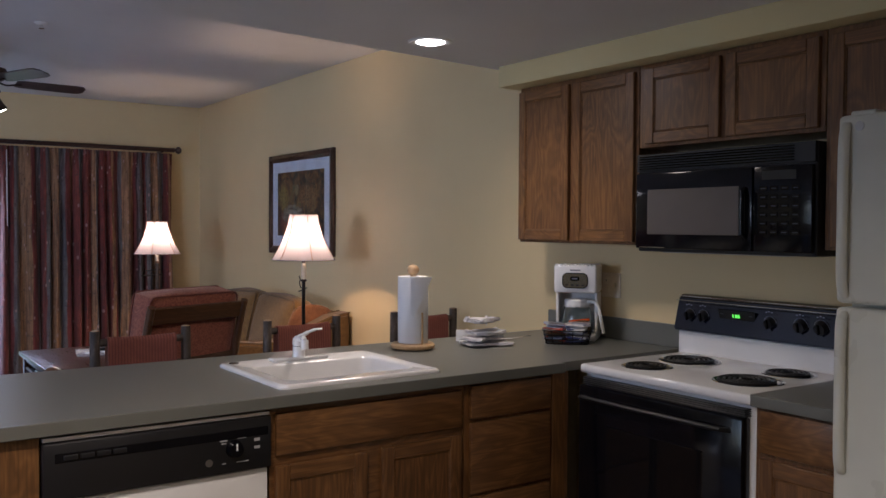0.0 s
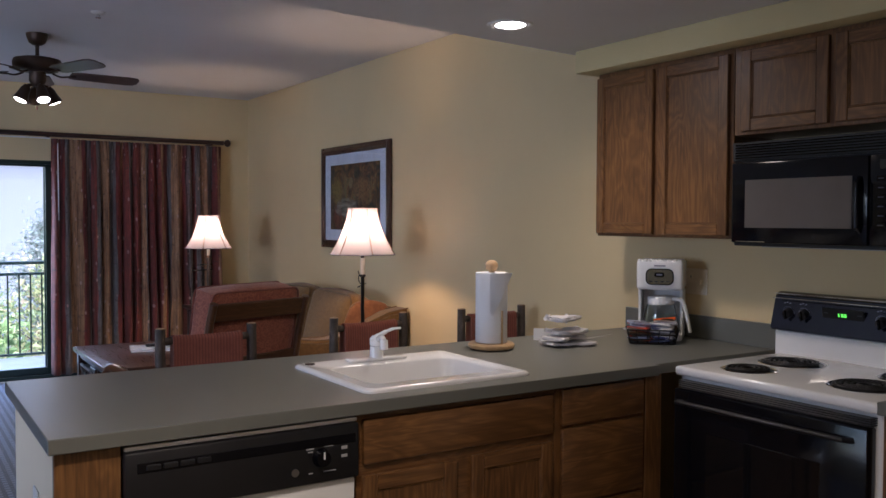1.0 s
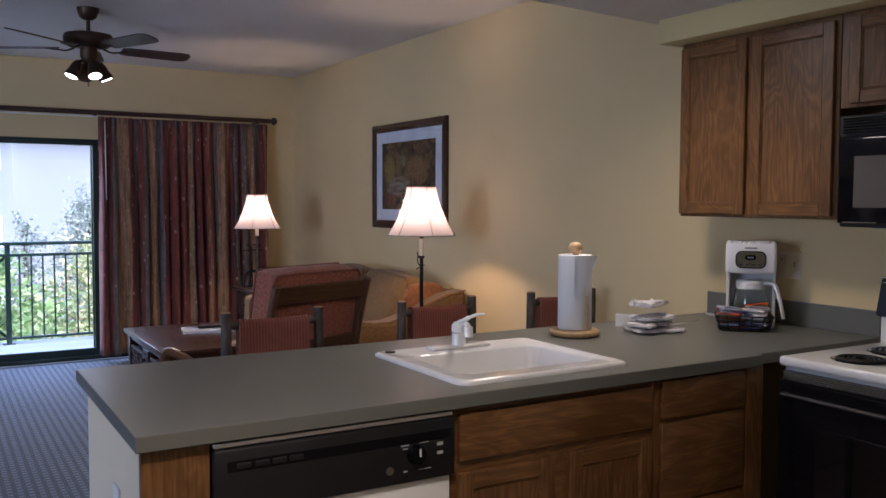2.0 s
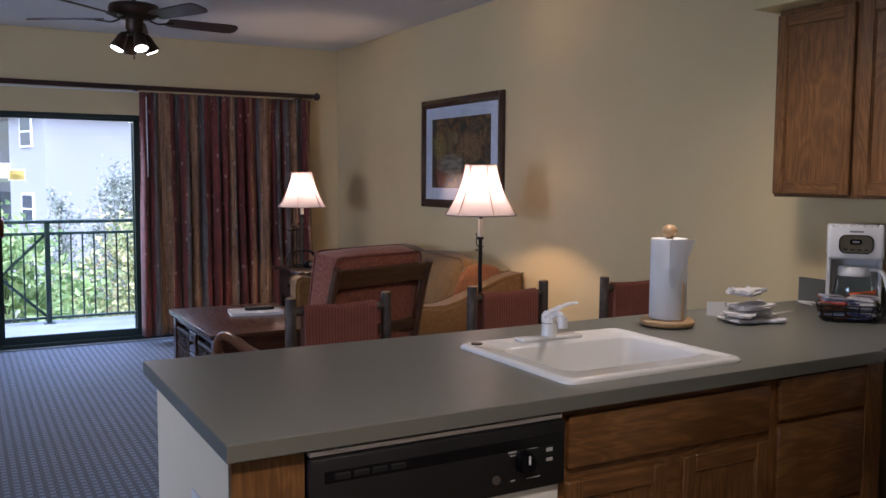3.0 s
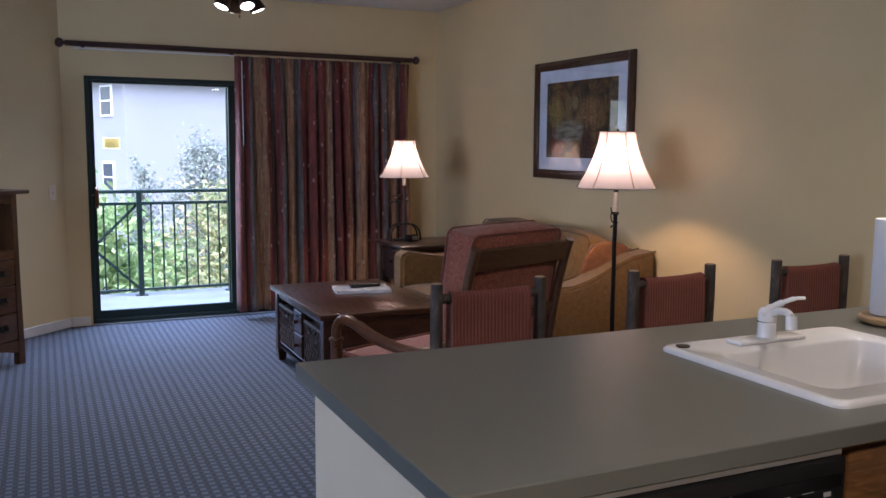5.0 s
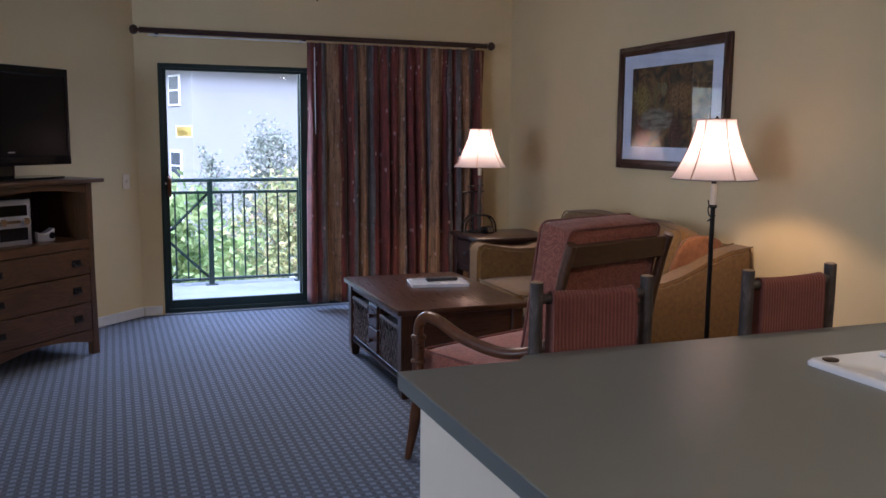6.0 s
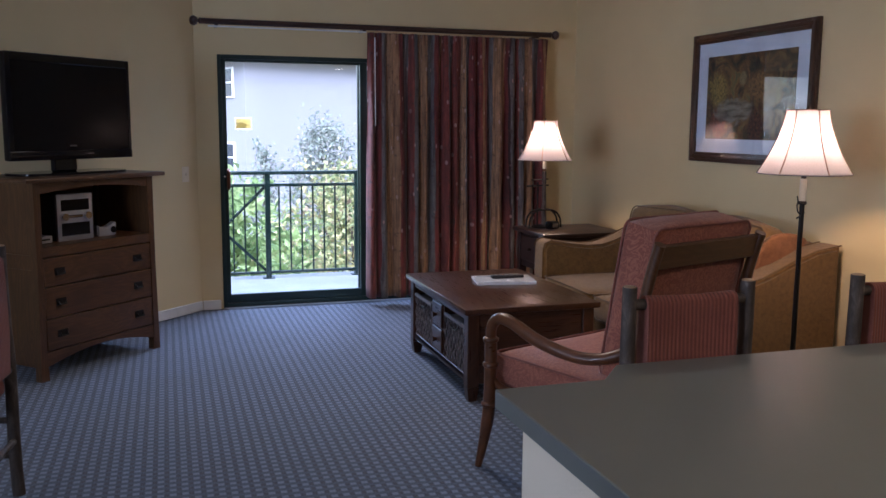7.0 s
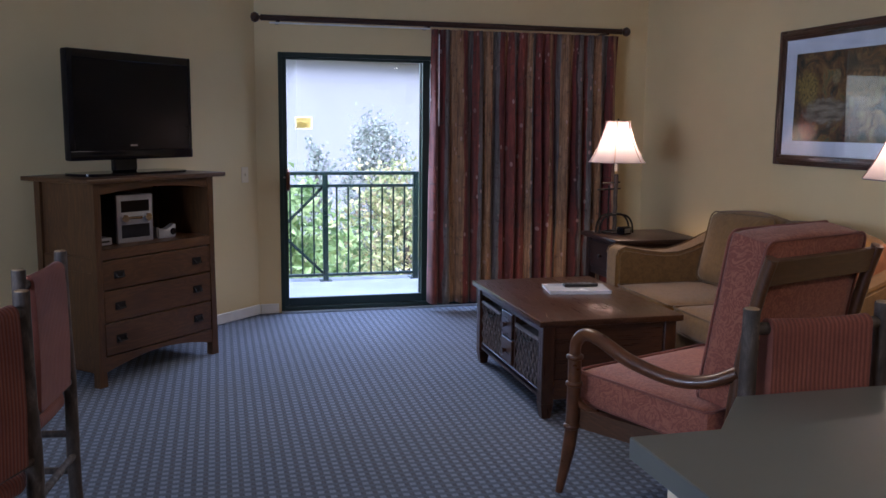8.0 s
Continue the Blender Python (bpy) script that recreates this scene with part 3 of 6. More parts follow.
set_in(s_, Base_Color=(0.02, 0.1, 0.02, 1), Emission_Color=(0.15, 0.9, 0.08, 1), Emission_Strength=0.4)
for k, w in enumerate((0.004, 0.008, 0.008)):
    kid("digit", (-0.016 + 0.012 * k, -0.006, 0.003), (-0.016 + 0.012 * k + w, -0.002, 0.016), GREENLED, clock, 0)
for k in range(6):
    for z in (-0.024, -0.012, 0.012):
        if z < 0 or k in (0, 5):
            kid("marking", (-0.075 + 0.027 * k, -0.005, z), (-0.060 + 0.027 * k, -0.002, z + 0.004), DIMMARK, clock, 0)
kid("chrome_edge", (-0.02, 0.597, 1.1475), (SW + 0.014, 0.5985, 1.1505), CHROME, guard, 0)

# refrigerator
fr = thing("refrigerator", (2.945, 1.80, 0), -90, "almond white top-freezer refrigerator", "refrigerator")
kid("cabinet", (0.006, 0.06, 0.03), (0.774, 0.76, 1.735), BISQUE, fr, 0.008, 2)
for name, z0, z1 in (("freezer_door", 1.238, 1.744), ("fridge_door", 0.10, 1.227)):
    d = part(name, box(B(), (0.0, -0.01, z0), (0.78, 0.055, z1), 0.014, 3), BISQUE, fr)
    if name == "freezer_door":
        part("handle", sweep(B(), curve_points([(0.026, -0.004, 1.257), (0.026, -0.022, 1.30), (0.026, -0.024, 1.45), (0.026, -0.022, 1.67), (0.026, -0.004, 1.72)]), 0.015, 12, 0.8), BISQUE, d)
    else:
        part("handle", sweep(B(), curve_points([(0.026, -0.004, 1.21), (0.026, -0.022, 1.18), (0.026, -0.024, 1.0), (0.026, -0.022, 0.82), (0.026, -0.004, 0.78)]), 0.015, 12, 0.8), BISQUE, d)
kid("hinge_cover", (0.03, 0.0, 1.736), (0.10, 0.05, 1.754), BISQUE, fr, 0.004)
rod_b = part("badge", rod(B(), (0.062, -0.012, 1.712), (0.062, -0.006, 1.712), 0.013, 0.013, 20), STEEL, fr)
kid("grille", (0.02, 0.01, 0.02), (0.76, 0.05, 0.09), BLACK_MATT, fr, 0.003)

# dishwasher
dw = thing("dishwasher", (1.147, 2.972, 0), 0, "white dishwasher with a black control panel under the counter", "dishwasher")
kid("tub", (0.004, 0.02, 0.02), (0.645, 0.55, 0.84), STEEL, dw, 0.002)
kid("door", (0.004, -0.004, 0.12), (0.645, 0.02, 0.694), ENAMEL, dw, 0.006, 2)
pan = part("control_panel", box(B(), (0.0, -0.022, 0.698), (0.650, 0.02, 0.855), 0.006, 2), BLACK_MATT, dw)
kid("recess", (0.03, -0.0235, 0.800), (0.638, -0.021, 0.826), BLACK_GLOSS, pan, 0.001)
for k in range(4):
    kid("button", (0.052 + 0.043 * k, -0.027, 0.806), (0.088 + 0.043 * k, -0.021, 0.820), BLACK_MATT, pan, 0.002)
dial = part("dial", rod(B(), (0.530, -0.044, 0.770), (0.530, -0.021, 0.770), 0.021, 0.027, 22), BLACK_GLOSS, pan)
kid("pointer", (0.528, -0.047, 0.770), (0.532, -0.043, 0.790), PLASTIC, dial, 0)
for a, b, c, d in ((0.485, 0.796, 0.508, 0.800), (0.490, 0.788, 0.505, 0.791), (0.533, 0.805, 0.563, 0.809), (0.539, 0.799, 0.567, 0.802), (0.593, 0.785, 0.611, 0.794), (0.593, 0.762, 0.611, 0.770), (0.492, 0.728, 0.504, 0.731), (0.537, 0.728, 0.575, 0.7305)):
    kid("marking", (a, -0.0232, b), (c, -0.0215, d), plain("pale_print", (0.45, 0.45, 0.46), 0.5, relief=0) if a == 0.485 else bpy.data.materials["pale_print"], pan, 0)
part("badge", rod(B(), (0.452, -0.0245, 0.738), (0.452, -0.021, 0.738), 0.011, 0.011, 18), STEEL, pan)
kid("top_strip", (0.002, -0.012, 0.858), (0.647, 0.01, 0.868), ENAMEL, dw, 0.001)

# sink with its faucet
SX0, SX1, SY0, SY1 = 1.860, 2.490, 3.022, 3.592


def rounded(x0, x1, y0, y1, r, steps=6):
    out = []
    for cx, cy, a0 in ((x1 - r, y1 - r, 0), (x0 + r, y1 - r, 90), (x0 + r, y0 + r, 180), (x1 - r, y0 + r, 270)):
        out += [(cx + r * math.cos(radians(a0 + 90 * k / steps)), cy + r * math.sin(radians(a0 + 90 * k / steps))) for k in range(steps + 1)]
    return out


sink = thing("sink", (0, 0, 0), 0, "white enamelled drop-in sink with one square bowl", "sink")
loops = [(rounded(SX0, SX1, SY0, SY1, 0.035), CT), (rounded(SX0, SX1, SY0, SY1, 0.035), CT + 0.006), (rounded(SX0 + 0.007, SX1 - 0.007, SY0 + 0.007, SY1 - 0.007, 0.034), CT + 0.013),
         (rounded(SX0 + 0.018, SX1 - 0.018, SY0 + 0.018, SY1 - 0.018, 0.03), CT + 0.014), (rounded(SX0 + 0.028, SX1 - 0.028, SY0 + 0.028, SY1 - 0.028, 0.03), CT + 0.010),
         (rounded(SX0 + 0.066, SX1 - 0.05, SY0 + 0.088, SY1 - 0.128, 0.05), CT + 0.010), (rounded(SX0 + 0.073, SX1 - 0.057, SY0 + 0.095, SY1 - 0.134, 0.05), CT + 0.002),
         (rounded(SX0 + 0.088, SX1 - 0.072, SY0 + 0.11, SY1 - 0.145, 0.05), CT - 0.08), (rounded(SX0 + 0.105, SX1 - 0.09, SY0 + 0.125, SY1 - 0.16, 0.06), CT - 0.150), (rounded(SX0 + 0.15, SX1 - 0.13, SY0 + 0.17, SY1 - 0.20, 0.06), CT - 0.168)]
bm = B()
rings = [[bm.verts.new((x, y, z)) for x, y in loop] for loop, z in loops]
for a, b in zip(rings, rings[1:]):
    for k in range(len(a)):
        bm.faces.new((a[k], a[(k + 1) % len(a)], b[(k + 1) % len(a)], b[k]))
bm.faces.new(rings[-1])
part("basin", bm, ENAMEL, sink, smooth=50)
part("drain", lathe(B(), [(0.042, CT - 0.166), (0.042, CT - 0.162), (0.03, CT - 0.164), (0.004, CT - 0.167)], (2.175, 3.30, 0), 24), STEEL, sink)
part("hole_cap", lathe(B(), [(0.018, CT + 0.010), (0.018, CT + 0.0135), (0.004, CT + 0.0145)], (SX0 + 0.052, SY1 - 0.036, 0), 20), BRONZE, sink, "dark bronze hole cap")
faucet = thing("faucet", (2.160, 3.522, CT + 0.010), 0, "white single-lever kitchen faucet on the sink ledge", "faucet")
bm = box(B(), (-0.115, -0.028, 0), (0.115, 0.028, 0.012), 0.011, 3)
part("base_plate", bm, ENAMEL, faucet)
part("body", lathe(B(), [(0.027, 0.010), (0.0245, 0.018), (0.0235, 0.050), (0.025, 0.064), (0.024, 0.080), (0.016, 0.090), (0.003, 0.092)]), ENAMEL, faucet, smooth=50)
part("ring", lathe(B(), [(0.0250, 0.052), (0.0250, 0.055)]), CHROME, faucet)
part("spout", sweep(B(), curve_points([(0.0, -0.008, 0.072), (-0.010, -0.045, 0.088), (-0.022, -0.085, 0.093), (-0.028, -0.106, 0.086)]), 0.0100, 14), ENAMEL, faucet, smooth=60)
part("aerator", rod(B(), (-0.0285, -0.110, 0.054), (-0.0275, -0.106, 0.088), 0.0150, 0.0145, 16), ENAMEL, faucet)
part("lever", sweep(B(), curve_points([(-0.016, 0.006, 0.074), (0.008, -0.010, 0.092), (0.028, -0.026, 0.106), (0.050, -0.043, 0.117), (0.070, -0.058, 0.119)]), [0.021] * 8 + [0.017] * 8 + [0.012] * 8 + [0.009] * 8 + [0.006], 14, 0.5), ENAMEL, faucet, smooth=60)

# paper towels
pt = thing("paper_towel_holder", (2.722, 3.585, CT), -72, "pale wooden holder with a nearly full white paper towel roll", "paper towel")
pt.matrix_world = pt.matrix_world @ Matrix.Diagonal((1.0, 1.0, 1.075, 1))
base = part("base", lathe(B(), [(0.088, 0.004), (0.094, 0.010), (0.095, 0.018), (0.088, 0.025), (0.004, 0.026)]), PALEWOOD, pt)
for k in range(3):
    part("foot", rod(B(), (0.07 * math.cos(2.1 * k), 0.07 * math.sin(2.1 * k), 0), (0.07 * math.cos(2.1 * k), 0.07 * math.sin(2.1 * k), 0.006), 0.01, 0.01, 10), BLACK_MATT, base)
PAPER = plain("white_paper_towel", (0.80, 0.80, 0.81), 0.9, vary=0.04, fine=230, relief=0.3)
roll = part("paper_roll", lathe(B(), [(0.02, 0.027), (0.0635, 0.027), (0.0645, 0.03), (0.0645, 0.286), (0.0630, 0.289), (0.021, 0.289), (0.0195, 0.287)], seg=48), PAPER, pt)
bm = B()
prof = [(-60, 0.289, 0.150), (-50, 0.289, 0.128), (-40, 0.289, 0.150), (-30, 0.289, 0.178), (-20, 0.289, 0.205), (-10, 0.289, 0.235), (0, 0.289, 0.262), (8, 0.289, 0.283)]
rows_ = []
for k, (deg, hi, lo) in enumerate(prof):
    a, rr = radians(deg), 0.0665 + 0.0036 * k
    rows_.append([bm.verts.new((rr * math.cos(a), rr * math.sin(a), hi - (hi - lo) * j / 4)) for j in range(5)])
for p, q in zip(rows_, rows_[1:]):
    for j in range(4):
        bm.faces.new((p[j], q[j], q[j + 1], p[j + 1]))
bmesh.ops.solidify(bm, geom=bm.faces[:], thickness=0.0012)
part("loose_sheet", bm, PAPER, pt)
part("tension_bar", sweep(B(), [(0.076 * math.cos(radians(-20)), 0.076 * math.sin(radians(-20)), z) for z in (0.02, 0.08, 0.15)], 0.0045, 8), PALEWOOD, pt)
part("dowel", rod(B(), (0, 0, 0.02), (0, 0, 0.30), 0.012), PALEWOOD, pt)
part("knob", lathe(B(), [(0.010, 0.292), (0.020, 0.298), (0.0265, 0.310), (0.0255, 0.322), (0.016, 0.332), (0.003, 0.335)]), PALEWOOD, pt, smooth=60)

# towels
TOWEL = fabric("white_terry_towel", (0.62, 0.60, 0.61), (0.74, 0.72, 0.73), 1.0, 330, 14, 0.9)
def folded_cloth(length, width, layers, thick, seed):
    """A terry cloth folded to and fro: the layers turn in soft round folds, and the open ends are uneven."""
    path, pitch, rr = [], thick * 1.12, thick * 0.56
    for k in range(layers):
        z, side = thick * 0.5 + pitch * k, (1 if k % 2 == 0 else -1)
        path += [(side * width * (q / 8 - 0.5), z) for q in range(9)]
        if k < layers - 1:
            path += [(side * (width / 2 + rr * math.sin(radians(a))), z + rr - rr * math.cos(radians(a))) for a in (36, 72, 108, 144)]
    bm, rows = B(), []
    for q in range(15):
        u = q / 14 - 0.5
        row = []
        for k, (y, z) in enumerate(path):
            p = Vector((u * length, y, z)) * 15 + Vector((seed * 3.1, seed, seed * 2.3))
            ends = (2 * abs(u)) ** 3
            x = u * length * (1 + 0.22 * ends * noise.noise(Vector((k * 0.22, seed, u))))
            row.append(bm.verts.new((x, y + 0.020 * noise.noise(p), max(thick * 0.5, z + 0.006 * noise.noise(p * 0.7 + Vector((4, 1, 8))) + thick * 0.25 * ends * noise.noise(Vector((k * 0.5, u * 3, seed)))))))
        rows.append(row)
    for p, q in zip(rows, rows[1:]):
        for k in range(len(path) - 1):
            bm.faces.new((p[k], q[k], q[k + 1], p[k + 1]))
    bmesh.ops.recalc_face_normals(bm, faces=bm.faces[:])
    bmesh.ops.solidify(bm, geom=bm.faces[:], thickness=thick * 0.95)
    rims = [e for e in bm.edges if e.calc_face_angle(0) > 1.0]
    bmesh.ops.bevel(bm, geom=rims, offset=thick * 0.4, segments=2, affect="EDGES")
    for v in bm.verts:
        p = v.co * 42 + Vector((seed, seed * 5, 0))
        v.co += 0.0045 * Vector((noise.noise(p), noise.noise(p + Vector((7, 3, 1))), 0.8 * noise.noise(p + Vector((2, 9, 4)))))
    low = min(v.co.z for v in bm.verts)
    bmesh.ops.translate(bm, verts=bm.verts[:], vec=(0, 0, -low))
    return bm


level = CT + 0.0005
for k, (length, width, layers, thick, turn, dx, dy) in enumerate(((0.205, 0.125, 2, 0.0105, -14, 0.004, -0.004), (0.185, 0.105, 2, 0.0130, 14, -0.012, 0.004), (0.170, 0.095, 2, 0.0145, -6, 0.004, 0.002), (0.155, 0.075, 2, 0.0180, 12, -0.004, 0.004))):
    tw = thing("dish_towel", (3.050 + dx, 3.500 + dy, level), 4 + turn, "white terry dish towel folded in a stack on the counter", "towel", "stack of towels")
    part("cloth", folded_cloth(length, width, layers, thick, 3.7 * k + 1), TOWEL, tw, smooth=70)
    level += layers * thick * 1.02
card = thing("paper_card", (3.055, 3.665, CT), -50, "small white paper card leaning behind the towels", "card")
kid("sheet", (-0.04, -0.001, 0.0), (0.04, 0.001, 0.052), PAPER, card, 0)

# coffee maker
cm = thing("coffee_maker", (3.572, 3.465, CT), -52, "white drip coffee maker with an empty glass carafe", "coffee maker")
cm.matrix_world = cm.matrix_world @ Matrix.Diagonal((1.1, 1.0, 1.1, 1))
kid("base", (-0.088, -0.11, 0), (0.088, 0.10, 0.028), PLASTIC, cm, 0.008, 2)
kid("warming_plate", (-0.062, -0.100, 0.028), (0.062, 0.02, 0.032), BLACK_MATT, cm, 0.002)
kid("tower", (-0.088, 0.035, 0.028), (0.088, 0.10, 0.20), PLASTIC, cm, 0.008, 2)
for sx in (-1, 1):
    kid("side_panel", (min(sx * 0.088, sx * 0.076), -0.05, 0.028), (max(sx * 0.088, sx * 0.076), 0.05, 0.20), PLASTIC, cm, 0.003)
head = part("head", box(B(), (-0.09, -0.105, 0.200), (0.09, 0.10, 0.318), 0.012, 3), PLASTIC, cm)
bm = prism(B(), rounded(-0.052, 0.052, 0.222, 0.283, 0.020, 5), "y", -0.1095, -0.104)
part("display_bezel", bm, plain("mirror_silver_plastic", (0.36, 0.36, 0.30), 0.16, 0.8, vary=0.15, scale=30), head)
rim = rounded(-0.052, 0.052, 0.222, 0.283, 0.020, 5)
part("display_rim", sweep(B(), [(x, -0.1085, z) for x, z in rim + rim[:1]], 0.0022, 6), BLACK_GLOSS, head)
part("clock_display", prism(B(), rounded(-0.020, 0.018, 0.252, 0.270, 0.007, 4), "y", -0.1115, -0.108), BLACK_GLOSS, head)
kid("digits", (-0.012, -0.1122, 0.258), (0.010, -0.111, 0.264), GREYMARK, head, 0)
for k in range(4):
    kid("button", (-0.040 + 0.022 * k, -0.1115, 0.232), (-0.028 + 0.022 * k, -0.106, 0.236), BLACK_MATT, head, 0.001)
kid("marking", (-0.022, -0.1066, 0.293), (0.022, -0.105, 0.299), GREYMARK, head, 0)
for k in range(9):
    part("rim_bump", lathe(B(), [(0.009, 0.312), (0.008, 0.320), (0.002, 0.3225)], (-0.078 + 0.0195 * k, -0.096, 0), 10), PLASTIC, head)
GLASS = glass_material("clear_glass")
carafe = part("carafe", lathe(B(), [(0.058, 0.033), (0.064, 0.045), (0.066, 0.08), (0.058, 0.125), (0.050, 0.150), (0.048, 0.150), (0.056, 0.124), (0.0635, 0.08), (0.0615, 0.046), (0.056, 0.036)], (0, -0.04, 0), 32), GLASS, cm, "clear glass carafe", smooth=60)
part("carafe_lid", lathe(B(), [(0.052, 0.149), (0.053, 0.165), (0.048, 0.172), (0.003, 0.174)], (0, -0.04, 0), 28), PLASTIC, carafe)
part("carafe_band", lathe(B(), [(0.0515, 0.138), (0.0525, 0.139), (0.0525, 0.150), (0.0505, 0.151)], (0, -0.04, 0), 28), PLASTIC, carafe)
part("carafe_handle", sweep(B(), curve_points([(0.045, -0.055, 0.162), (0.085, -0.075, 0.158), (0.105, -0.085, 0.10), (0.118, -0.092, 0.035)]), [0.011] * 8 + [0.010] * 8 + [0.009] * 9, 12, 0.7), PLASTIC, carafe, smooth=60)
cord = tagged(finish("power_cord", sweep(B(), curve_points([(3.62, 3.56, CT + 0.02), (3.67, 3.62, CT + 0.006), (3.66, 3.73, CT + 0.005), (3.63, 3.76, CT + 0.005), (3.60, 3.67, CT + 0.005)]), 0.0035, 8), PLASTIC), "white power cord lying on the counter", "cord")

# basket of coffee things
bk = thing("coffee_basket", (3.405, 3.360, CT), -42, "dark wire basket filled with coffee packets", "basket")
for k, (z, g) in enumerate(((0.004, 0.0), (0.022, 0.004), (0.042, 0.009), (0.062, 0.014))):
    part("wire_ring", sweep(B(), [(x, y, z) for x, y in rounded(-0.095 - g, 0.095 + g, -0.055 - g, 0.055 + g, 0.03, 3)] + [(0.095 + g, 0.025, z)], 0.0028, 6), IRON, bk)
for k in range(18):
    a = 2 * math.pi * k / 18
    x, y = 0.092 * max(-1, min(1, 1.35 * math.cos(a))), 0.052 * max(-1, min(1, 1.35 * math.sin(a)))
    part("wire_upright", rod(B(), (x, y, 0.003), (x * 1.14, y * 1.22, 0.062), 0.002, 0.002, 6), IRON, bk)
kid("tray", (-0.09, -0.05, 0.001), (0.09, 0.05, 0.006), BLACK_MATT, bk, 0.002)
rnd = random.Random(4)
packs = [plain("packet_" + c, col, 0.3, vary=0.25, scale=40, coat=0.4) for c, col in (("navy", (0.02, 0.025, 0.09)), ("brown", (0.09, 0.045, 0.02)), ("white", (0.55, 0.52, 0.50)), ("red", (0.45, 0.05, 0.02)), ("silver", (0.35, 0.35, 0.38)), ("paleblue", (0.36, 0.38, 0.48)))]
for k in range(30):
    pk = thing("coffee_packet", (0, 0, 0), 0, ("small dark packet lying in the wire basket", "small white packet lying in the wire basket", "small coloured packet lying in the wire basket")[0 if k % 6 in (0, 1, 5) else 1 if k % 6 in (2, 4) else 2], "packet", "packets in the basket")
    pk.matrix_world = bk.matrix_world @ pose((-0.046 if k % 2 else 0.046) + rnd.uniform(-0.012, 0.012), rnd.uniform(-0.024, 0.024), 0.014 + 0.0052 * (k // 2), rnd.uniform(-9, 9), rnd.uniform(-9, 9), rnd.uniform(-30, 30))
    pillow_bm = pillow(B(), (-0.045, -0.027, -0.005), (0.045, 0.027, 0.005), 0.003, 0.003)
    part("wrapper", pillow_bm, packs[k % 6], pk)
    kid("print_bar", (-0.034, -0.022, 0.0062), (0.034, -0.016, 0.0076), packs[(k + 2) % 6], pk, 0)
ORANGE = plain("orange_foil", (0.62, 0.11, 0.02), 0.25, vary=0.3, scale=30, coat=0.5)
for k, (dx, dy, lean, turn, m_) in enumerate(((0.062, 0.034, -26, 12, packs[1]),)):
    pk = thing("coffee_pouch", (0, 0, 0), 0, ("brown coffee pouch standing up in the wire basket", "orange foil coffee pouch leaning in the wire basket")[m_ is ORANGE], "pouch", "pouches in the basket")
    pk.matrix_world = bk.matrix_world @ pose(dx, dy - 0.012, 0.062, lean, 8 * k - 6, turn)
    part("pouch", pillow(B(), (-0.040, -0.007, -0.04), (0.040, 0.007, 0.035), 0.007, 0.006), m_, pk)
    kid("crimp", (-0.048, -0.0015, 0.034), (0.048, 0.0015, 0.047), ORANGE, pk, 0)

# outlet on the wall and recessed lights
op = thing("wall_outlet", (EAST, 3.395, 1.165), -90, "almond plastic outlet plate on the cream wall", "outlet")
kid("plate", (-0.06, -0.006, -0.058), (0.06, 0, 0.058), KNEE, op, 0.003)
for z in (-0.022, 0.022):
    kid("socket", (-0.045, -0.009, z - 0.016), (-0.010, -0.005, z + 0.016), KNEE, op, 0.004)
kid("slot", (-0.030, -0.0095, 0.016), (-0.026, -0.0085, 0.026), BLACK_MATT, op, 0)
kid("toggle", (0.024, -0.017, -0.010), (0.034, -0.005, 0.012), KNEE, op, 0.002)
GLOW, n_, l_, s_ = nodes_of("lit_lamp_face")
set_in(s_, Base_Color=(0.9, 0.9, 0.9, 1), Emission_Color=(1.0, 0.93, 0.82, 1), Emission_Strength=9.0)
# only the first fixture is in view; the other two house the added spots
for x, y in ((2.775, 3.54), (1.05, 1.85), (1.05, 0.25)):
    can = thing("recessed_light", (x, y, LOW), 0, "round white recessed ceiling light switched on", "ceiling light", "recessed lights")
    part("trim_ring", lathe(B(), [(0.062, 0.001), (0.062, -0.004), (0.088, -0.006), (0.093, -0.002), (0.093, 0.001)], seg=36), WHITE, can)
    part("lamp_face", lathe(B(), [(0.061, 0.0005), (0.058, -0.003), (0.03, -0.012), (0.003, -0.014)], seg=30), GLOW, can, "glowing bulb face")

# ---- living room ----


def damask_material():
    """Rust-rose upholstery with a scrolled pattern a shade paler than its ground."""
    mat, n, l, s = nodes_of("rose_damask")
    v = mapped(n, l, (1, 1, 1))
    scroll = noise_tex(n, l, v, 13.0, 2, 0.5, 3.2)
    line = maths(n, l, "PINGPONG", maths(n, l, "MULTIPLY", scroll, 5.0), 0.5)
    small = noise_tex(n, l, v, 420, 2)
    base = ramp(n, l, line, [(0.12, (0.235, 0.064, 0.036)), (0.3, (0.320, 0.096, 0.055)), (0.46, (0.43, 0.150, 0.080))])
    base = mix(n, l, 0.3, base, ramp(n, l, small, [(0.3, (0.15, 0.04, 0.024)), (0.7, (0.39, 0.135, 0.080))]))
    l.new(base, s.inputs["Base Color"])
    set_in(s, Roughness=0.8, Sheen_Weight=0.2)
    bump(n, l, maths(n, l, "ADD", line, small), s, 0.4, 0.002)
    return mat


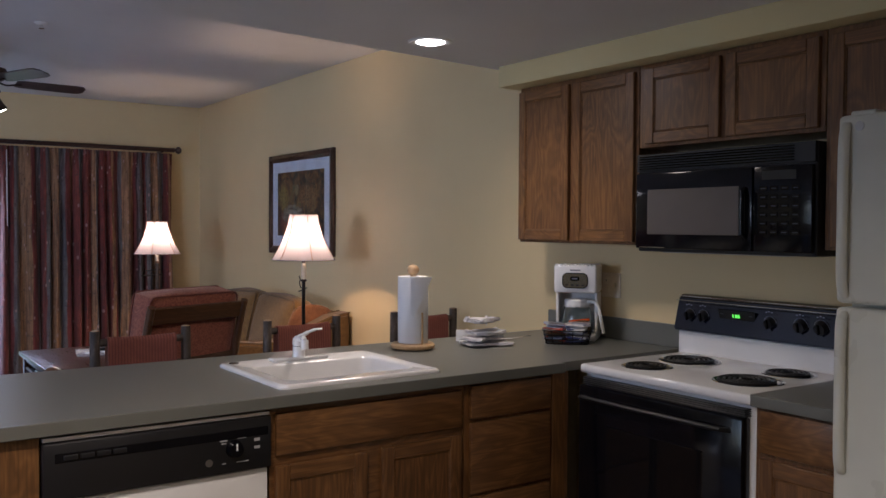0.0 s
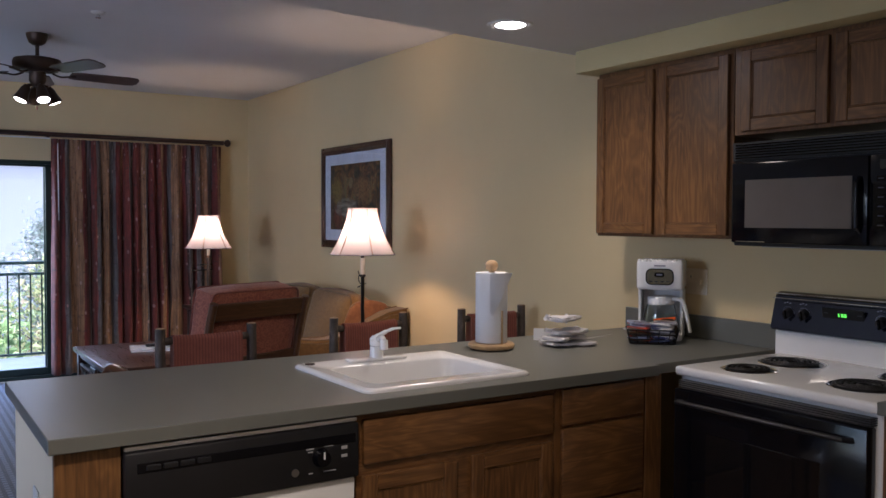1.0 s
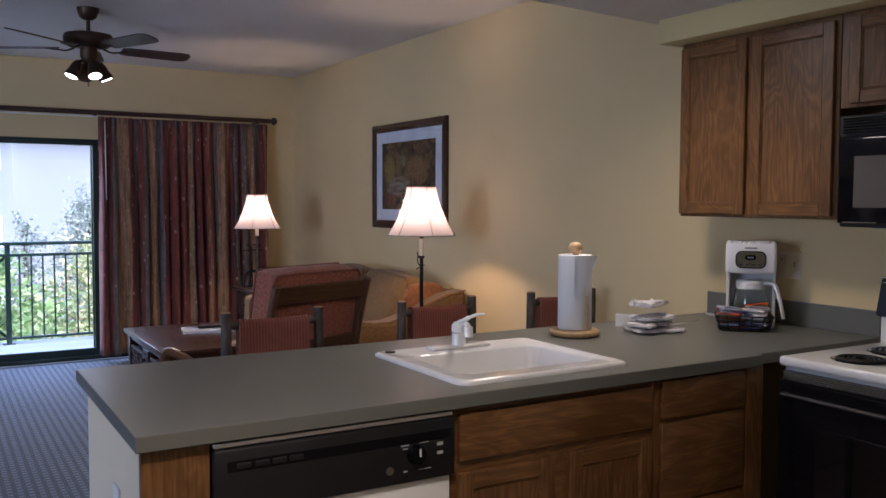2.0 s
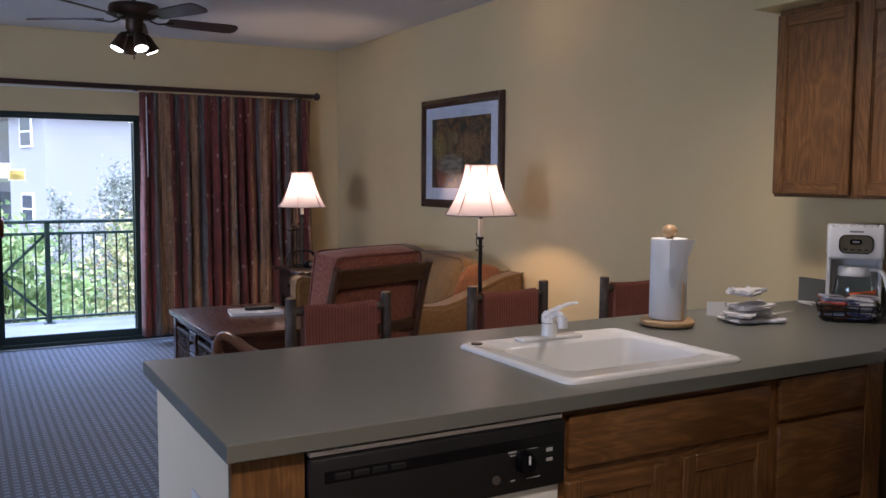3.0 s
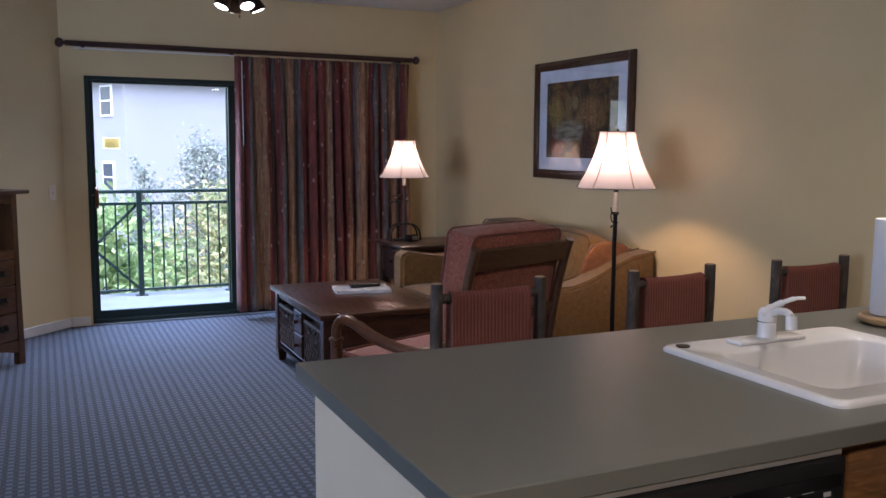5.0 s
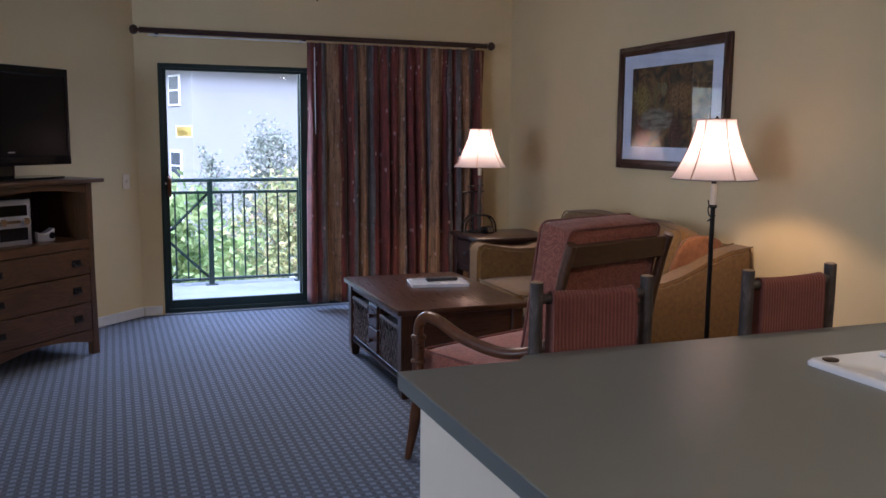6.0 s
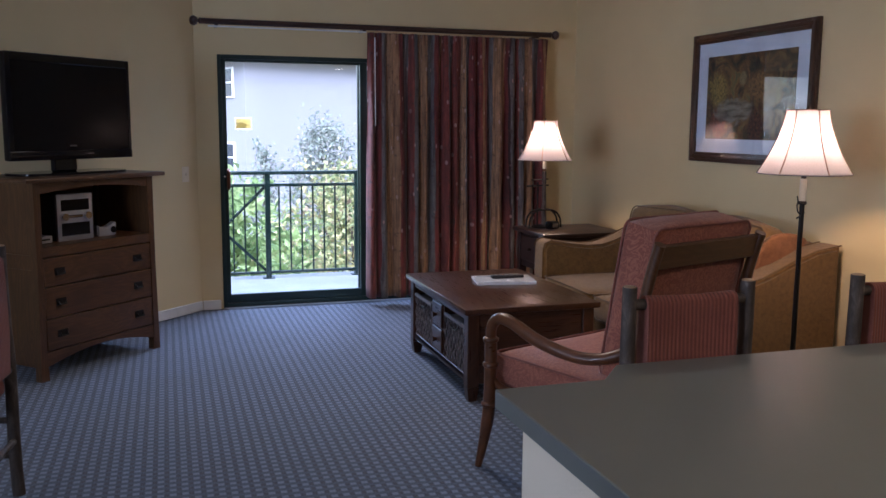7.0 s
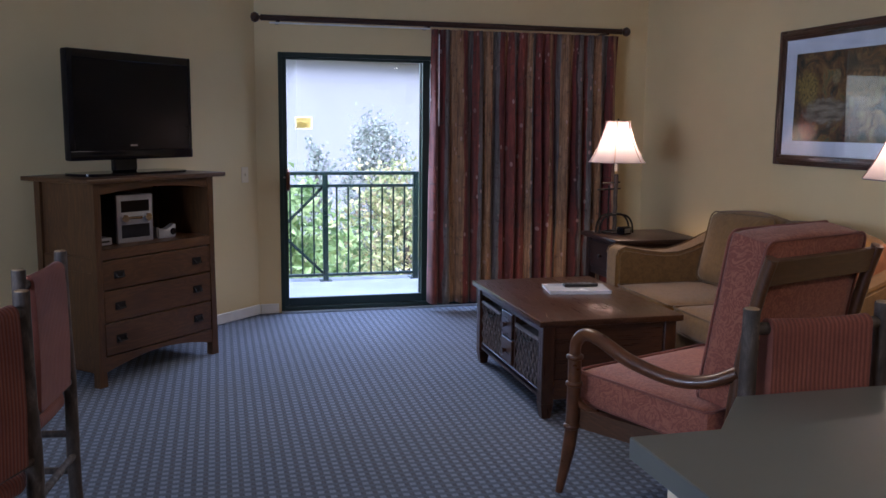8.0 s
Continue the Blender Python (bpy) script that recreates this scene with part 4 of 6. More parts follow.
ROSE = damask_material()
PIPING = fabric("dark_rose_piping", (0.18, 0.050, 0.032), (0.26, 0.080, 0.052))
RIBBED = fabric("striped_rust_rose_fabric", (0.205, 0.052, 0.031), (0.300, 0.090, 0.052), 0.9, 420, 7, 0.6, stripes=(0, 0.0135), sheen=0.1)
TAN = fabric("tan_woven_upholstery", (0.126, 0.061, 0.010), (0.206, 0.105, 0.021), 0.92, 300, 40, 0.7)
TANPIPE = fabric("brown_piping", (0.095, 0.050, 0.014), (0.15, 0.083, 0.027))


def bark_material():
    mat, n, l, s = nodes_of("hickory_bark")
    v = mapped(n, l, (30, 30, 9))
    rough_n = noise_tex(n, l, v, 1.4, 5, 0.65, 0.5)
    patch = noise_tex(n, l, mapped(n, l, (1, 1, 1)), 16, 3)
    base = ramp(n, l, rough_n, [(0.3, (0.022, 0.016, 0.012)), (0.55, (0.075, 0.056, 0.043)), (0.75, (0.17, 0.135, 0.105))])
    base = mix(n, l, ramp(n, l, patch, [(0.45, (0,) * 3), (0.62, (0.5,) * 3)]), base, (0.055, 0.035, 0.022))
    l.new(base, s.inputs["Base Color"])
    set_in(s, Roughness=0.7)
    bump(n, l, rough_n, s, 0.8, 0.004)
    return mat


BARK = bark_material()
CUTWOOD = wood("cut_wood_end", (0.26, 0.16, 0.08), (0.46, 0.31, 0.18), 2, 0.6, coat=0.0)


def log(bm, a, b, r0, r1, seed=0, steps=9):
    """A slightly crooked pole."""
    a, b = Vector(a), Vector(b)
    pts, rr = [], []
    for k in range(steps + 1):
        t = k / steps
        p = a.lerp(b, t) + 0.004 * Vector((noise.noise(Vector((t * 3, seed, 0))), noise.noise(Vector((t * 3, seed, 9))), 0)) * (0 < k < steps)
        pts.append(p)
        rr.append((r0 + (r1 - r0) * t) * (1 + 0.06 * noise.noise(Vector((t * 8, seed, 4)))))
    return sweep(bm, pts, rr, 12)


def log_chair(place, turn, label):
    """A pole chair facing local -y, its back a fabric panel wrapped over a round bar."""
    c = thing("log_chair", place, turn, label, "chair", "log chairs")
    w, top = 0.202, 0.975
    for k, sx in enumerate((-1, 1)):
        leg = part("back_post", log(B(), (sx * w * 1.0, 0.215, 0), (sx * w, 0.20, top - 0.004), 0.0235, 0.0215, k), BARK, c)
        part("cut_end", lathe(B(), [(0.0185, -0.001), (0.0180, 0.003), (0.012, 0.0045), (0.002, 0.005)], (sx * w, 0.20, top - 0.004), 14), CUTWOOD, leg, "pale sawn end")
        front = part("front_leg", log(B(), (sx * (w + 0.015), -0.20, 0), (sx * (w + 0.012), -0.19, 0.43), 0.023, 0.021, k + 3), BARK, c)
        part("cut_end", lathe(B(), [(0.0185, -0.001), (0.018, 0.003), (0.002, 0.005)], (sx * (w + 0.012), -0.19, 0.43), 14), CUTWOOD, front)
        for z in (0.16, 0.30):
            part("side_stretcher", log(B(), (sx * w, 0.21, z), (sx * (w + 0.012), -0.195, z), 0.013, 0.013, k + 7), BARK, c)
    for name, y, z, r in (("top_bar", 0.202, 0.918, 0.0165), ("lower_bar", 0.208, 0.50, 0.0155), ("back_stretcher", 0.212, 0.22, 0.013)):
        part(name, log(B(), (-w, y, z), (w, y, z), r, r, 11), BARK, c)
    part("front_stretcher", log(B(), (-w - 0.012, -0.195, 0.24), (w + 0.012, -0.195, 0.24), 0.0145, 0.0145, 13), BARK, c)
    bm = B()
    sheet = []
    ring = [(0.202 - 0.026 * math.cos(radians(a)), 0.918 + 0.026 * math.sin(radians(a))) for a in range(0, 181, 22)]
    pr = [(0.184, 0.49), (0.177, 0.60), (0.172, 0.72), (0.174, 0.86)] + ring + [(0.232, 0.82), (0.234, 0.66), (0.228, 0.50)]
    for k in range(15):
        u = 2 * k / 14 - 1
        sag = 0.006 * (1 - u * u)
        sheet.append([bm.verts.new((u * 0.152, y + (sag if y < 0.2 else -sag * 0.5), z - sag * 0.8)) for y, z in pr])
    for p, q in zip(sheet, sheet[1:]):
        for j in range(len(pr) - 1):
            bm.faces.new((p[j], q[j], q[j + 1], p[j + 1]))
    for s in (sheet[0], sheet[-1]):
        bm.faces.new(s)
    bm.faces.new([s[0] for s in sheet] + [s[-1] for s in reversed(sheet)])
    part("back_panel", bm, RIBBED, c, smooth=50)
    part("seat", pillow(B(), (-0.205, -0.205, 0.40), (0.205, 0.195, 0.475), 0.012, 0.03), RIBBED, c, smooth=60)
    return c


chair = log_chair((1.832, 4.255, 0), 1, "hickory log chair with a striped rust-rose back panel")
for x, y, a in ((2.655, 4.275, 6), (3.395, 4.300, 2)):
    copy_thing(chair, pose(x, y, 0, 0, 0, a))
for x, y, a in ((-0.454, 5.658, -98), (-0.470, 4.966, -115)):
    copy_thing(chair, pose(x, y, 0, 0, 0, a))

dt = thing("dining_table", (-1.08, 5.25, 0), 0, "dining table with a dark top beside the log chairs", "table")
part("tabletop", box(B(), (-0.55, -0.72, 0.715), (0.50, 0.72, 0.75), 0.008, 2), LAMINATE, dt)
for sx in (-0.47, 0.43):
    for sy in (-0.62, 0.62):
        part("leg", log(B(), (sx, sy, 0), (sx, sy, 0.715), 0.035, 0.032, sx + sy), BARK, dt)

# armchair, facing local +y
ac = thing("armchair", (2.165, 5.386, 0), 20, "turned honey-brown wood armchair with rose damask cushions", "armchair")
ac.matrix_world = ac.matrix_world @ Matrix.Diagonal((1.06, 1.06, 1.06, 1))
for sx in (-1, 1):
    foot = [(sx * 0.445, 0.365, 0.0), (sx * 0.428, 0.35, 0.12), (sx * 0.42, 0.335, 0.24), (sx * 0.418, 0.33, 0.40), (sx * 0.418, 0.33, 0.53)]
    part("front_leg", sweep(B(), curve_points(foot, 6), [0.0135 + 0.0115 * min(1, k / 9) for k in range(25)], 14), ARMWOOD, ac, smooth=60)
    arm = [(sx * 0.418, 0.33, 0.52), (sx * 0.418, 0.325, 0.575), (sx * 0.416, 0.285, 0.612), (sx * 0.413, 0.215, 0.608), (sx * 0.40, 0.08, 0.560), (sx * 0.365, -0.08, 0.530), (sx * 0.33, -0.19, 0.545), (sx * 0.30, -0.275, 0.590)]
    part("arm", sweep(B(), curve_points(arm, 7), [0.0245 - 0.004 * abs(k / 25 - 1) for k in range(50)], 14), ARMWOOD, ac, smooth=60)
    for z in (0.262, 0.422, 0.522):
        x_, y_ = (sx * 0.42, 0.334) if z < 0.3 else (sx * 0.418, 0.33)
        part("turned_ring", lathe(B(), [(0.024, -0.012), (0.031, -0.006), (0.0315, 0.004), (0.024, 0.010)], (x_, y_, z), 18), ARMWOOD, ac, smooth=60)
    post = [(sx * 0.285, -0.37, 0.0), (sx * 0.287, -0.29, 0.20), (sx * 0.288, -0.25, 0.36), (sx * 0.29, -0.275, 0.60), (sx * 0.29, -0.325, 0.83), (sx * 0.29, -0.365, 0.962)]
    part("back_post", sweep(B(), curve_points(post, 6), 0.026, 4 * 3, 0.75), CHAIR_Z, ac, smooth=60)
    bm = B()
    prism(bm, [(sx * 0.405, 0.31), (sx * 0.37, 0.31), (sx * 0.265, -0.25), (sx * 0.30, -0.25)], "z", 0.255, 0.325)
    part("side_rail", bm, CHAIR_Y, ac)
    bm = sweep(B(), curve_points([(sx * 0.418, 0.33, 0.38), (sx * 0.395, 0.30, 0.335), (sx * 0.36, 0.26, 0.315)], 5), 0.014, 10)
    part("bracket", bm, ARMWOOD, ac)
kid("front_rail", (-0.40, 0.305, 0.255), (0.40, 0.345, 0.325), CHAIR_X, ac, 0.006, 2)
kid("back_rail", (-0.268, -0.262, 0.255), (0.268, -0.235, 0.325), CHAIR_X, ac, 0.006)
for z, y, h in ((0.915, -0.350, 0.085), (0.66, -0.286, 0.055), (0.48, -0.260, 0.05)):
    ob = part("back_slat", box(B(), (-0.282, -0.011, -h / 2), (0.282, 0.011, h / 2), 0.004), CHAIR_X, ac)
    ob.matrix_local = pose(0, y, z, 14, 0, 0)
seat = part("seat_cushion", pillow(B(), (-0.36, -0.22, 0.325), (0.36, 0.375, 0.455), 0.016, 0.02), ROSE, ac, smooth=60)
for z in (0.338, 0.452):
    part("piping", sweep(B(), [(x, y, z) for x, y in rounded(-0.361, 0.361, -0.22, 0.376, 0.035, 4)] + [(0.361, 0.341, z)], 0.0048, 6), PIPING, seat)
TILTB = pose(0.0, -0.165, 0.438, 10, 0, 0)
back = part("back_cushion", pillow(B(), (-0.272, -0.072, 0.0), (0.272, 0.072, 0.588), 0.014, 0.018), ROSE, ac, smooth=60)
back.matrix_local = TILTB
for y in (-0.068, 0.068):
    pts = [(x, y, z) for x, z in rounded(-0.273, 0.273, 0.0, 0.589, 0.035, 4)] + [(0.273, y, 0.554)]
    part("piping", sweep(B(), pts, 0.0048, 6), PIPING, back)

# sofa against the east wall
sf = thing("sofa", (0, 0, 0), 0, "tan upholstered two-seat sofa with swept arms", "sofa")
SX = 2.705
arm_line = [(SX, 0.10), (SX, 0.635), (SX + 0.012, 0.67), (SX + 0.05, 0.687), (SX + 0.20, 0.660), (SX + 0.32, 0.646), (SX + 0.42, 0.649), (SX + 0.52, 0.675), (SX + 0.62, 0.716), (SX + 0.72, 0.760), (SX + 0.84, 0.803), (3.69, 0.824), (3.70, 0.10)]
for name, y0, y1 in (("arm", 5.90, 6.07), ("arm", 7.435, 7.60)):
    bm = prism(B(), arm_line, "y", y0, y1)
    edges = [e for e in bm.edges if abs(e.verts[0].co.y - e.verts[1].co.y) < 1e-4]
    bmesh.ops.bevel(bm, geom=edges, offset=0.022, segments=3, affect="EDGES")
    arm_ob = part(name, bm, TAN, sf, smooth=50)
    for y in (y0 + 0.006, y1 - 0.006):
        part("piping", sweep(B(), [(x, y, z + 0.001) for x, z in arm_line[1:-1]], 0.0042, 6), TANPIPE, arm_ob)
kid("base", (SX + 0.03, 6.07, 0.08), (3.69, 7.435, 0.31), TAN, sf, 0.012, 2)
part("backrest", box(B(), (3.44, 6.06, 0.30), (3.695, 7.445, 0.825), 0.045, 3), TAN, sf, smooth=50)
for y0, y1 in ((6.075, 6.750), (6.756, 7.430)):
    cu = part("seat_cushion", pillow(B(), (SX - 0.005, y0, 0.315), (3.34, y1, 0.465), 0.018, 0.035), TAN, sf, smooth=60)
    for z in (0.327, 0.458):
        part("piping", sweep(B(), [(x, y, z) for x, y in rounded(SX - 0.004, 3.34, y0 + 0.002, y1 - 0.002, 0.03, 3)] + [(3.34, y1 - 0.032, z)], 0.0042, 6), TANPIPE, cu)
    bc = part("back_cushion", pillow(B(), (-0.10, -(y1 - y0) / 2 + 0.006, 0.0), (0.10, (y1 - y0) / 2 - 0.006, 0.435), 0.035, 0.05), TAN, sf, smooth=60)
    bc.matrix_local = pose(3.325, (y0 + y1) / 2, 0.465, 1.5 if y0 < 6.5 else -2, 14, 0) @ Matrix.Diagonal((1, 1, 1.03, 1))
    pts = [(-0.085, y, z) for y, z in rounded(-(y1 - y0) / 2 + 0.01, (y1 - y0) / 2 - 0.01, 0.005, 0.432, 0.05, 4)]
    part("piping", sweep(B(), pts + [pts[0]], 0.0042, 6), TANPIPE, bc)
for x in (SX + 0.05, 3.64):
    for y in (5.96, 7.54):
        part("foot", lathe(B(), [(0.022, 0), (0.03, 0.08), (0.03, 0.10)], (x, y, 0), 14), CHERRY_Z, sf)
RUST = fabric("rust_orange_chenille", (0.185, 0.066, 0.019), (0.285, 0.112, 0.037), 0.9, 260, 30, 0.8, sheen=0.15)
tp = thing("throw_pillow", (3.405, 6.16, 0.472), 0, "rust orange throw pillow propped in the corner of the sofa", "pillow")
cover = part("cover", pillow(B(), (-0.16, -0.030, 0.0), (0.16, 0.030, 0.37), 0.035, 0.025), RUST, tp, smooth=60)
cover.matrix_local = pose(0.02, -0.02, 0.016, 14, 6, 12)
part("piping", sweep(B(), [(x, 0.0, z) for x, z in rounded(-0.161, 0.161, -0.001, 0.371, 0.025, 4)] + [(0.161, 0.0, 0.346)], 0.005, 6), TANPIPE, cover)

# coffee table
ct = thing("coffee_table", (0, 0, 0), 0, "dark cherry coffee table with wicker baskets and two drawers", "coffee table")
ct.matrix_world = Matrix.Diagonal((1, 1, 1.08, 1))
TX0, TX1, TY0, TY1 = 1.797, 2.565, 6.375, 7.53
part("tabletop", box(B(), (TX0, TY0, 0.432), (TX1, TY1, 0.462), 0.006, 2), CHERRY_Y, ct)
for x in (TX0 + 0.025, TX1 - 0.09):
    for y in (TY0 + 0.025, TY1 - 0.09):
        bm = box(B(), (x, y, 0.07), (x + 0.065, y + 0.065, 0.432), 0.004)
        part("leg", bm, CHERRY_Z, ct)
        bm = B()
        bmesh.ops.create_cone(bm, cap_ends=True, segments=4, radius1=0.030, radius2=0.046, depth=0.07, matrix=pose(x + 0.0325, y + 0.0325, 0.035, 0, 0, 45))
        part("tapered_foot", bm, CHERRY_Z, ct)
X0, X1, Y0, Y1 = TX0 + 0.035, TX1 - 0.035, TY0 + 0.09, TY1 - 0.09
for x in (X0, X1 - 0.03):
    kid("top_rail", (x, Y0, 0.395), (x + 0.03, Y1, 0.432), CHERRY_Y, ct, 0.002)
    kid("lower_rail", (x, Y0, 0.085), (x + 0.03, Y1, 0.125), CHERRY_Y, ct, 0.003)
for y in (TY0 + 0.038, TY1 - 0.068):
    kid("end_panel", (TX0 + 0.09, y, 0.085), (TX1 - 0.09, y + 0.03, 0.432), CHERRY_X, ct, 0.003)
kid("bottom_board", (X0, Y0, 0.10), (X1, Y1, 0.118), CHERRY_Y, ct, 0.001)
D0, D1 = Y0 + 0.375, Y1 - 0.375
for y in (D0, D1 - 0.02):
    kid("divider", (X0 + 0.005, y, 0.118), (X1 - 0.005, y + 0.02, 0.41), CHERRY_Z, ct, 0.001)
for z0, z1 in ((0.132, 0.258), (0.266, 0.392)):
    d = kid("drawer", (X0 - 0.008, D0 + 0.026, z0), (X0 + 0.3, D1 - 0.026, z1), CHERRY_Y, ct, 0.004)
    part("knob", sweep(B(), [(X0 - 0.004, (D0 + D1) / 2, (z0 + z1) / 2), (X0 - 0.02, (D0 + D1) / 2, (z0 + z1) / 2), (X0 - 0.034, (D0 + D1) / 2, (z0 + z1) / 2)], [0.008, 0.010, 0.017], 14), CHERRY_Z, d)
WICKER = fabric("grey_brown_wicker", (0.075, 0.060, 0.058), (0.19, 0.155, 0.150), 0.7, 120, 30, 0.9)
for y0, y1 in ((Y0 + 0.012, D0 - 0.012), (D1 + 0.012, Y1 - 0.012)):
    bk2 = kid("wicker_basket", (X0 + 0.012, y0, 0.122), (X0 + 0.34, y1, 0.352), WICKER, ct, 0.01, 1)
    n = 13
    for k in range(n):
        y = y0 + 0.012 + (y1 - y0 - 0.024) * k / (n - 1)
        part("stake", sweep(B(), [(X0 + 0.008 + 0.006 * math.sin(j * 1.57 + k * math.pi), y, 0.126 + 0.222 * j / 12) for j in range(13)], 0.0065, 6), WICKER, bk2)
    part("rim", rod(B(), (X0 + 0.006, y0, 0.352), (X0 + 0.006, y1, 0.352), 0.011, 0.011, 10), WICKER, bk2)
    part("pull", sweep(B(), [(X0 - 0.002, (y0 + y1) / 2 + 0.07 * s, 0.33 - 0.022 * (1 - s * s)) for s in (-1, -0.5, 0, 0.5, 1)], 0.005, 6), IRON, bk2)
# a thick white notepad, filed under magazine
pad = thing("magazine", (2.285, 7.085, 0.4995), -10, "white covered notepad lying on the coffee table", "magazine")
kid("page_block", (-0.175, -0.115, 0.0), (0.175, 0.115, 0.016), PAPER, pad, 0.002)
kid("cover", (-0.178, -0.118, 0.016), (0.178, 0.118, 0.019), plain("white_glossy_cover", (0.55, 0.55, 0.57), 0.25), pad, 0.001)
kid("print_bar", (-0.15, 0.05, 0.0192), (0.05, 0.09, 0.0200), GREYMARK, pad, 0)
rm = thing("remote_control", (2.315, 7.10, 0.5205), -4, "black remote control on the notepad", "remote")
kid("body", (-0.10, -0.024, 0), (0.10, 0.024, 0.018), BLACK_MATT, rm, 0.006, 2)
for k in range(10):
    kid("button", (-0.08 + 0.033 * (k // 2), -0.014 + 0.018 * (k % 2), 0.017), (-0.066 + 0.033 * (k // 2), -0.004 + 0.018 * (k % 2), 0.0205), GREYMARK, rm, 0.001)

# end table
et = thing("end_table", (0, 0, 0), 0, "dark cherry end table beside the sofa", "end table")
part("tabletop", box(B(), (2.79, 7.64, 0.672), (3.42, 8.20, 0.700), 0.006, 2), BLACKCHERRY_X, et)
for x in (2.82, 3.335):
    for y in (7.67, 8.115):
        kid("leg", (x, y, 0), (x + 0.055, y + 0.055, 0.672), BLACKCHERRY_Z, et, 0.004)
kid("case", (2.835, 7.69, 0.42), (3.375, 8.15, 0.672), BLACKCHERRY_X, et, 0.003)
d = kid("drawer", (2.82, 7.74, 0.47), (2.835, 8.10, 0.65), BLACKCHERRY_Y, et, 0.004)
part("knob", lathe(B(), [(0.008, 0), (0.010, 0.012), (0.016, 0.022), (0.003, 0.028)], (0, 0, 0), 14), BLACKCHERRY_Z, d).matrix_local = pose(2.822, 7.92, 0.56, 0, -90, 0)
kid("lower_shelf", (2.835, 7.69, 0.14), (3.375, 8.15, 0.165), BLACKCHERRY_X, et, 0.003)

# lamps


def shade_material():
    mat, n, l, s = nodes_of("ivory_lamp_shade_cloth")
    v = mapped(n, l, (1, 1, 1))
    weave = noise_tex(n, l, v, 260, 2)
    tr, df, mx = n.new("ShaderNodeBsdfTranslucent"), n.new("ShaderNodeBsdfDiffuse"), n.new("ShaderNodeMixShader")
    col = ramp(n, l, weave, [(0.3, (0.25, 0.235, 0.275)), (0.7, (0.30, 0.28, 0.325))])
    l.new(col, tr.inputs[0])
    l.new(col, df.inputs[0])
    mx.inputs[0].default_value = 0.55
    l.new(df.outputs[0], mx.inputs[1])
    l.new(tr.outputs[0], mx.inputs[2])
    l.new(mx.outputs[0], n["Material Output"].inputs["Surface"])
    return mat


SHADE = shade_material()
SEAM = fabric("brown_seam_braid", (0.22, 0.12, 0.095), (0.32, 0.19, 0.155))
IVORY = plain("ivory_candle_sleeve", (0.68, 0.60, 0.44), 0.5)


def bell_shade(parent, z0, z1, r0, r1):
    """A six-panelled bell shade with braided seams."""
    prof = []
    for k in range(13):
        t = k / 12
        prof.append((r1 + (r0 - r1) * ((1 - t) ** 1.75 * 0.82 + (1 - t) * 0.18), z0 + (z1 - z0) * t))
    bm = B()
    seg = 48

    def scallop(a):
        return 1 - 0.030 * abs(math.sin(3 * a))
    rings = [[bm.verts.new((r * scallop(a) * math.cos(a), r * scallop(a) * math.sin(a), z)) for a in (2 * math.pi * k / seg for k in range(seg))] for r, z in prof]
    for lo, hi in zip(rings, rings[1:]):
        for k in range(seg):
            bm.faces.new((lo[k], lo[(k + 1) % seg], hi[(k + 1) % seg], hi[k]))
    sh = part("shade", bm, SHADE, parent, "lit ivory cloth bell shade", smooth=60)
    for k in range(6):
        a = math.pi * k / 3
        part("seam", sweep(B(), [((r + 0.0015) * math.cos(a), (r + 0.0015) * math.sin(a), z) for r, z in prof], 0.0028, 6), SEAM, sh)
    for r, z in (prof[0], prof[-1]):
        part("trim", sweep(B(), [((r + 0.001) * scallop(a) * math.cos(a), (r + 0.001) * scallop(a) * math.sin(a), z) for a in (2 * math.pi * k / 48 for k in range(49))], 0.0030, 6), SHADE if z == z0 else SEAM, sh)
    part("finial", lathe(B(), [(0.004, z1 - 0.01), (0.009, z1 + 0.005), (0.006, z1 + 0.014), (0.002, z1 + 0.018)]), BRONZE, sh)
    part("spider", rod(B(), (-r1, 0, z1 - 0.008), (r1, 0, z1 - 0.008), 0.0018, 0.0018, 6), BRONZE, sh)
    return sh


fl = thing("floor_lamp", (3.195, 5.63, 0), 20, "black iron floor lamp with a lit ivory bell shade", "floor lamp")
bell_shade(fl, 1.217, 1.508, 0.206, 0.092)
part("base", lathe(B(), [(0.145, 0), (0.148, 0.010), (0.13, 0.020), (0.03, 0.032), (0.018, 0.05)], seg=32), IRON, fl)
part("pole", sweep(B(), [(0.001 * math.sin(3.1 * k), 0.001 * math.cos(2.3 * k), 0.04 + 0.1055 * k) for k in range(11)], [0.0135 - 0.0002 * k for k in range(11)], 12), IRON, fl)
part("candle_sleeve", lathe(B(), [(0.0155, 1.088), (0.016, 1.093), (0.0155, 1.193), (0.003, 1.196)]), IVORY, fl)
part("bulb_holder", lathe(B(), [(0.012, 1.193), (0.014, 1.228), (0.003, 1.233)]), BRONZE, fl)
part("twig_hook", sweep(B(), curve_points([(0.0, 0.0, 1.028), (-0.020, 0.006, 1.038), (-0.029, 0.008, 1.068), (-0.025, 0.007, 1.088), (-0.032, 0.008, 1.113)]), 0.0032, 8), IRON, fl)
part("crossbar", rod(B(), (-0.055, -0.01, 1.013), (0.045, 0.012, 1.031), 0.004, 0.003, 8), IRON, fl)
part("collar", lathe(B(), [(0.016, 1.073), (0.021, 1.080), (0.016, 1.090)]), IRON, fl)

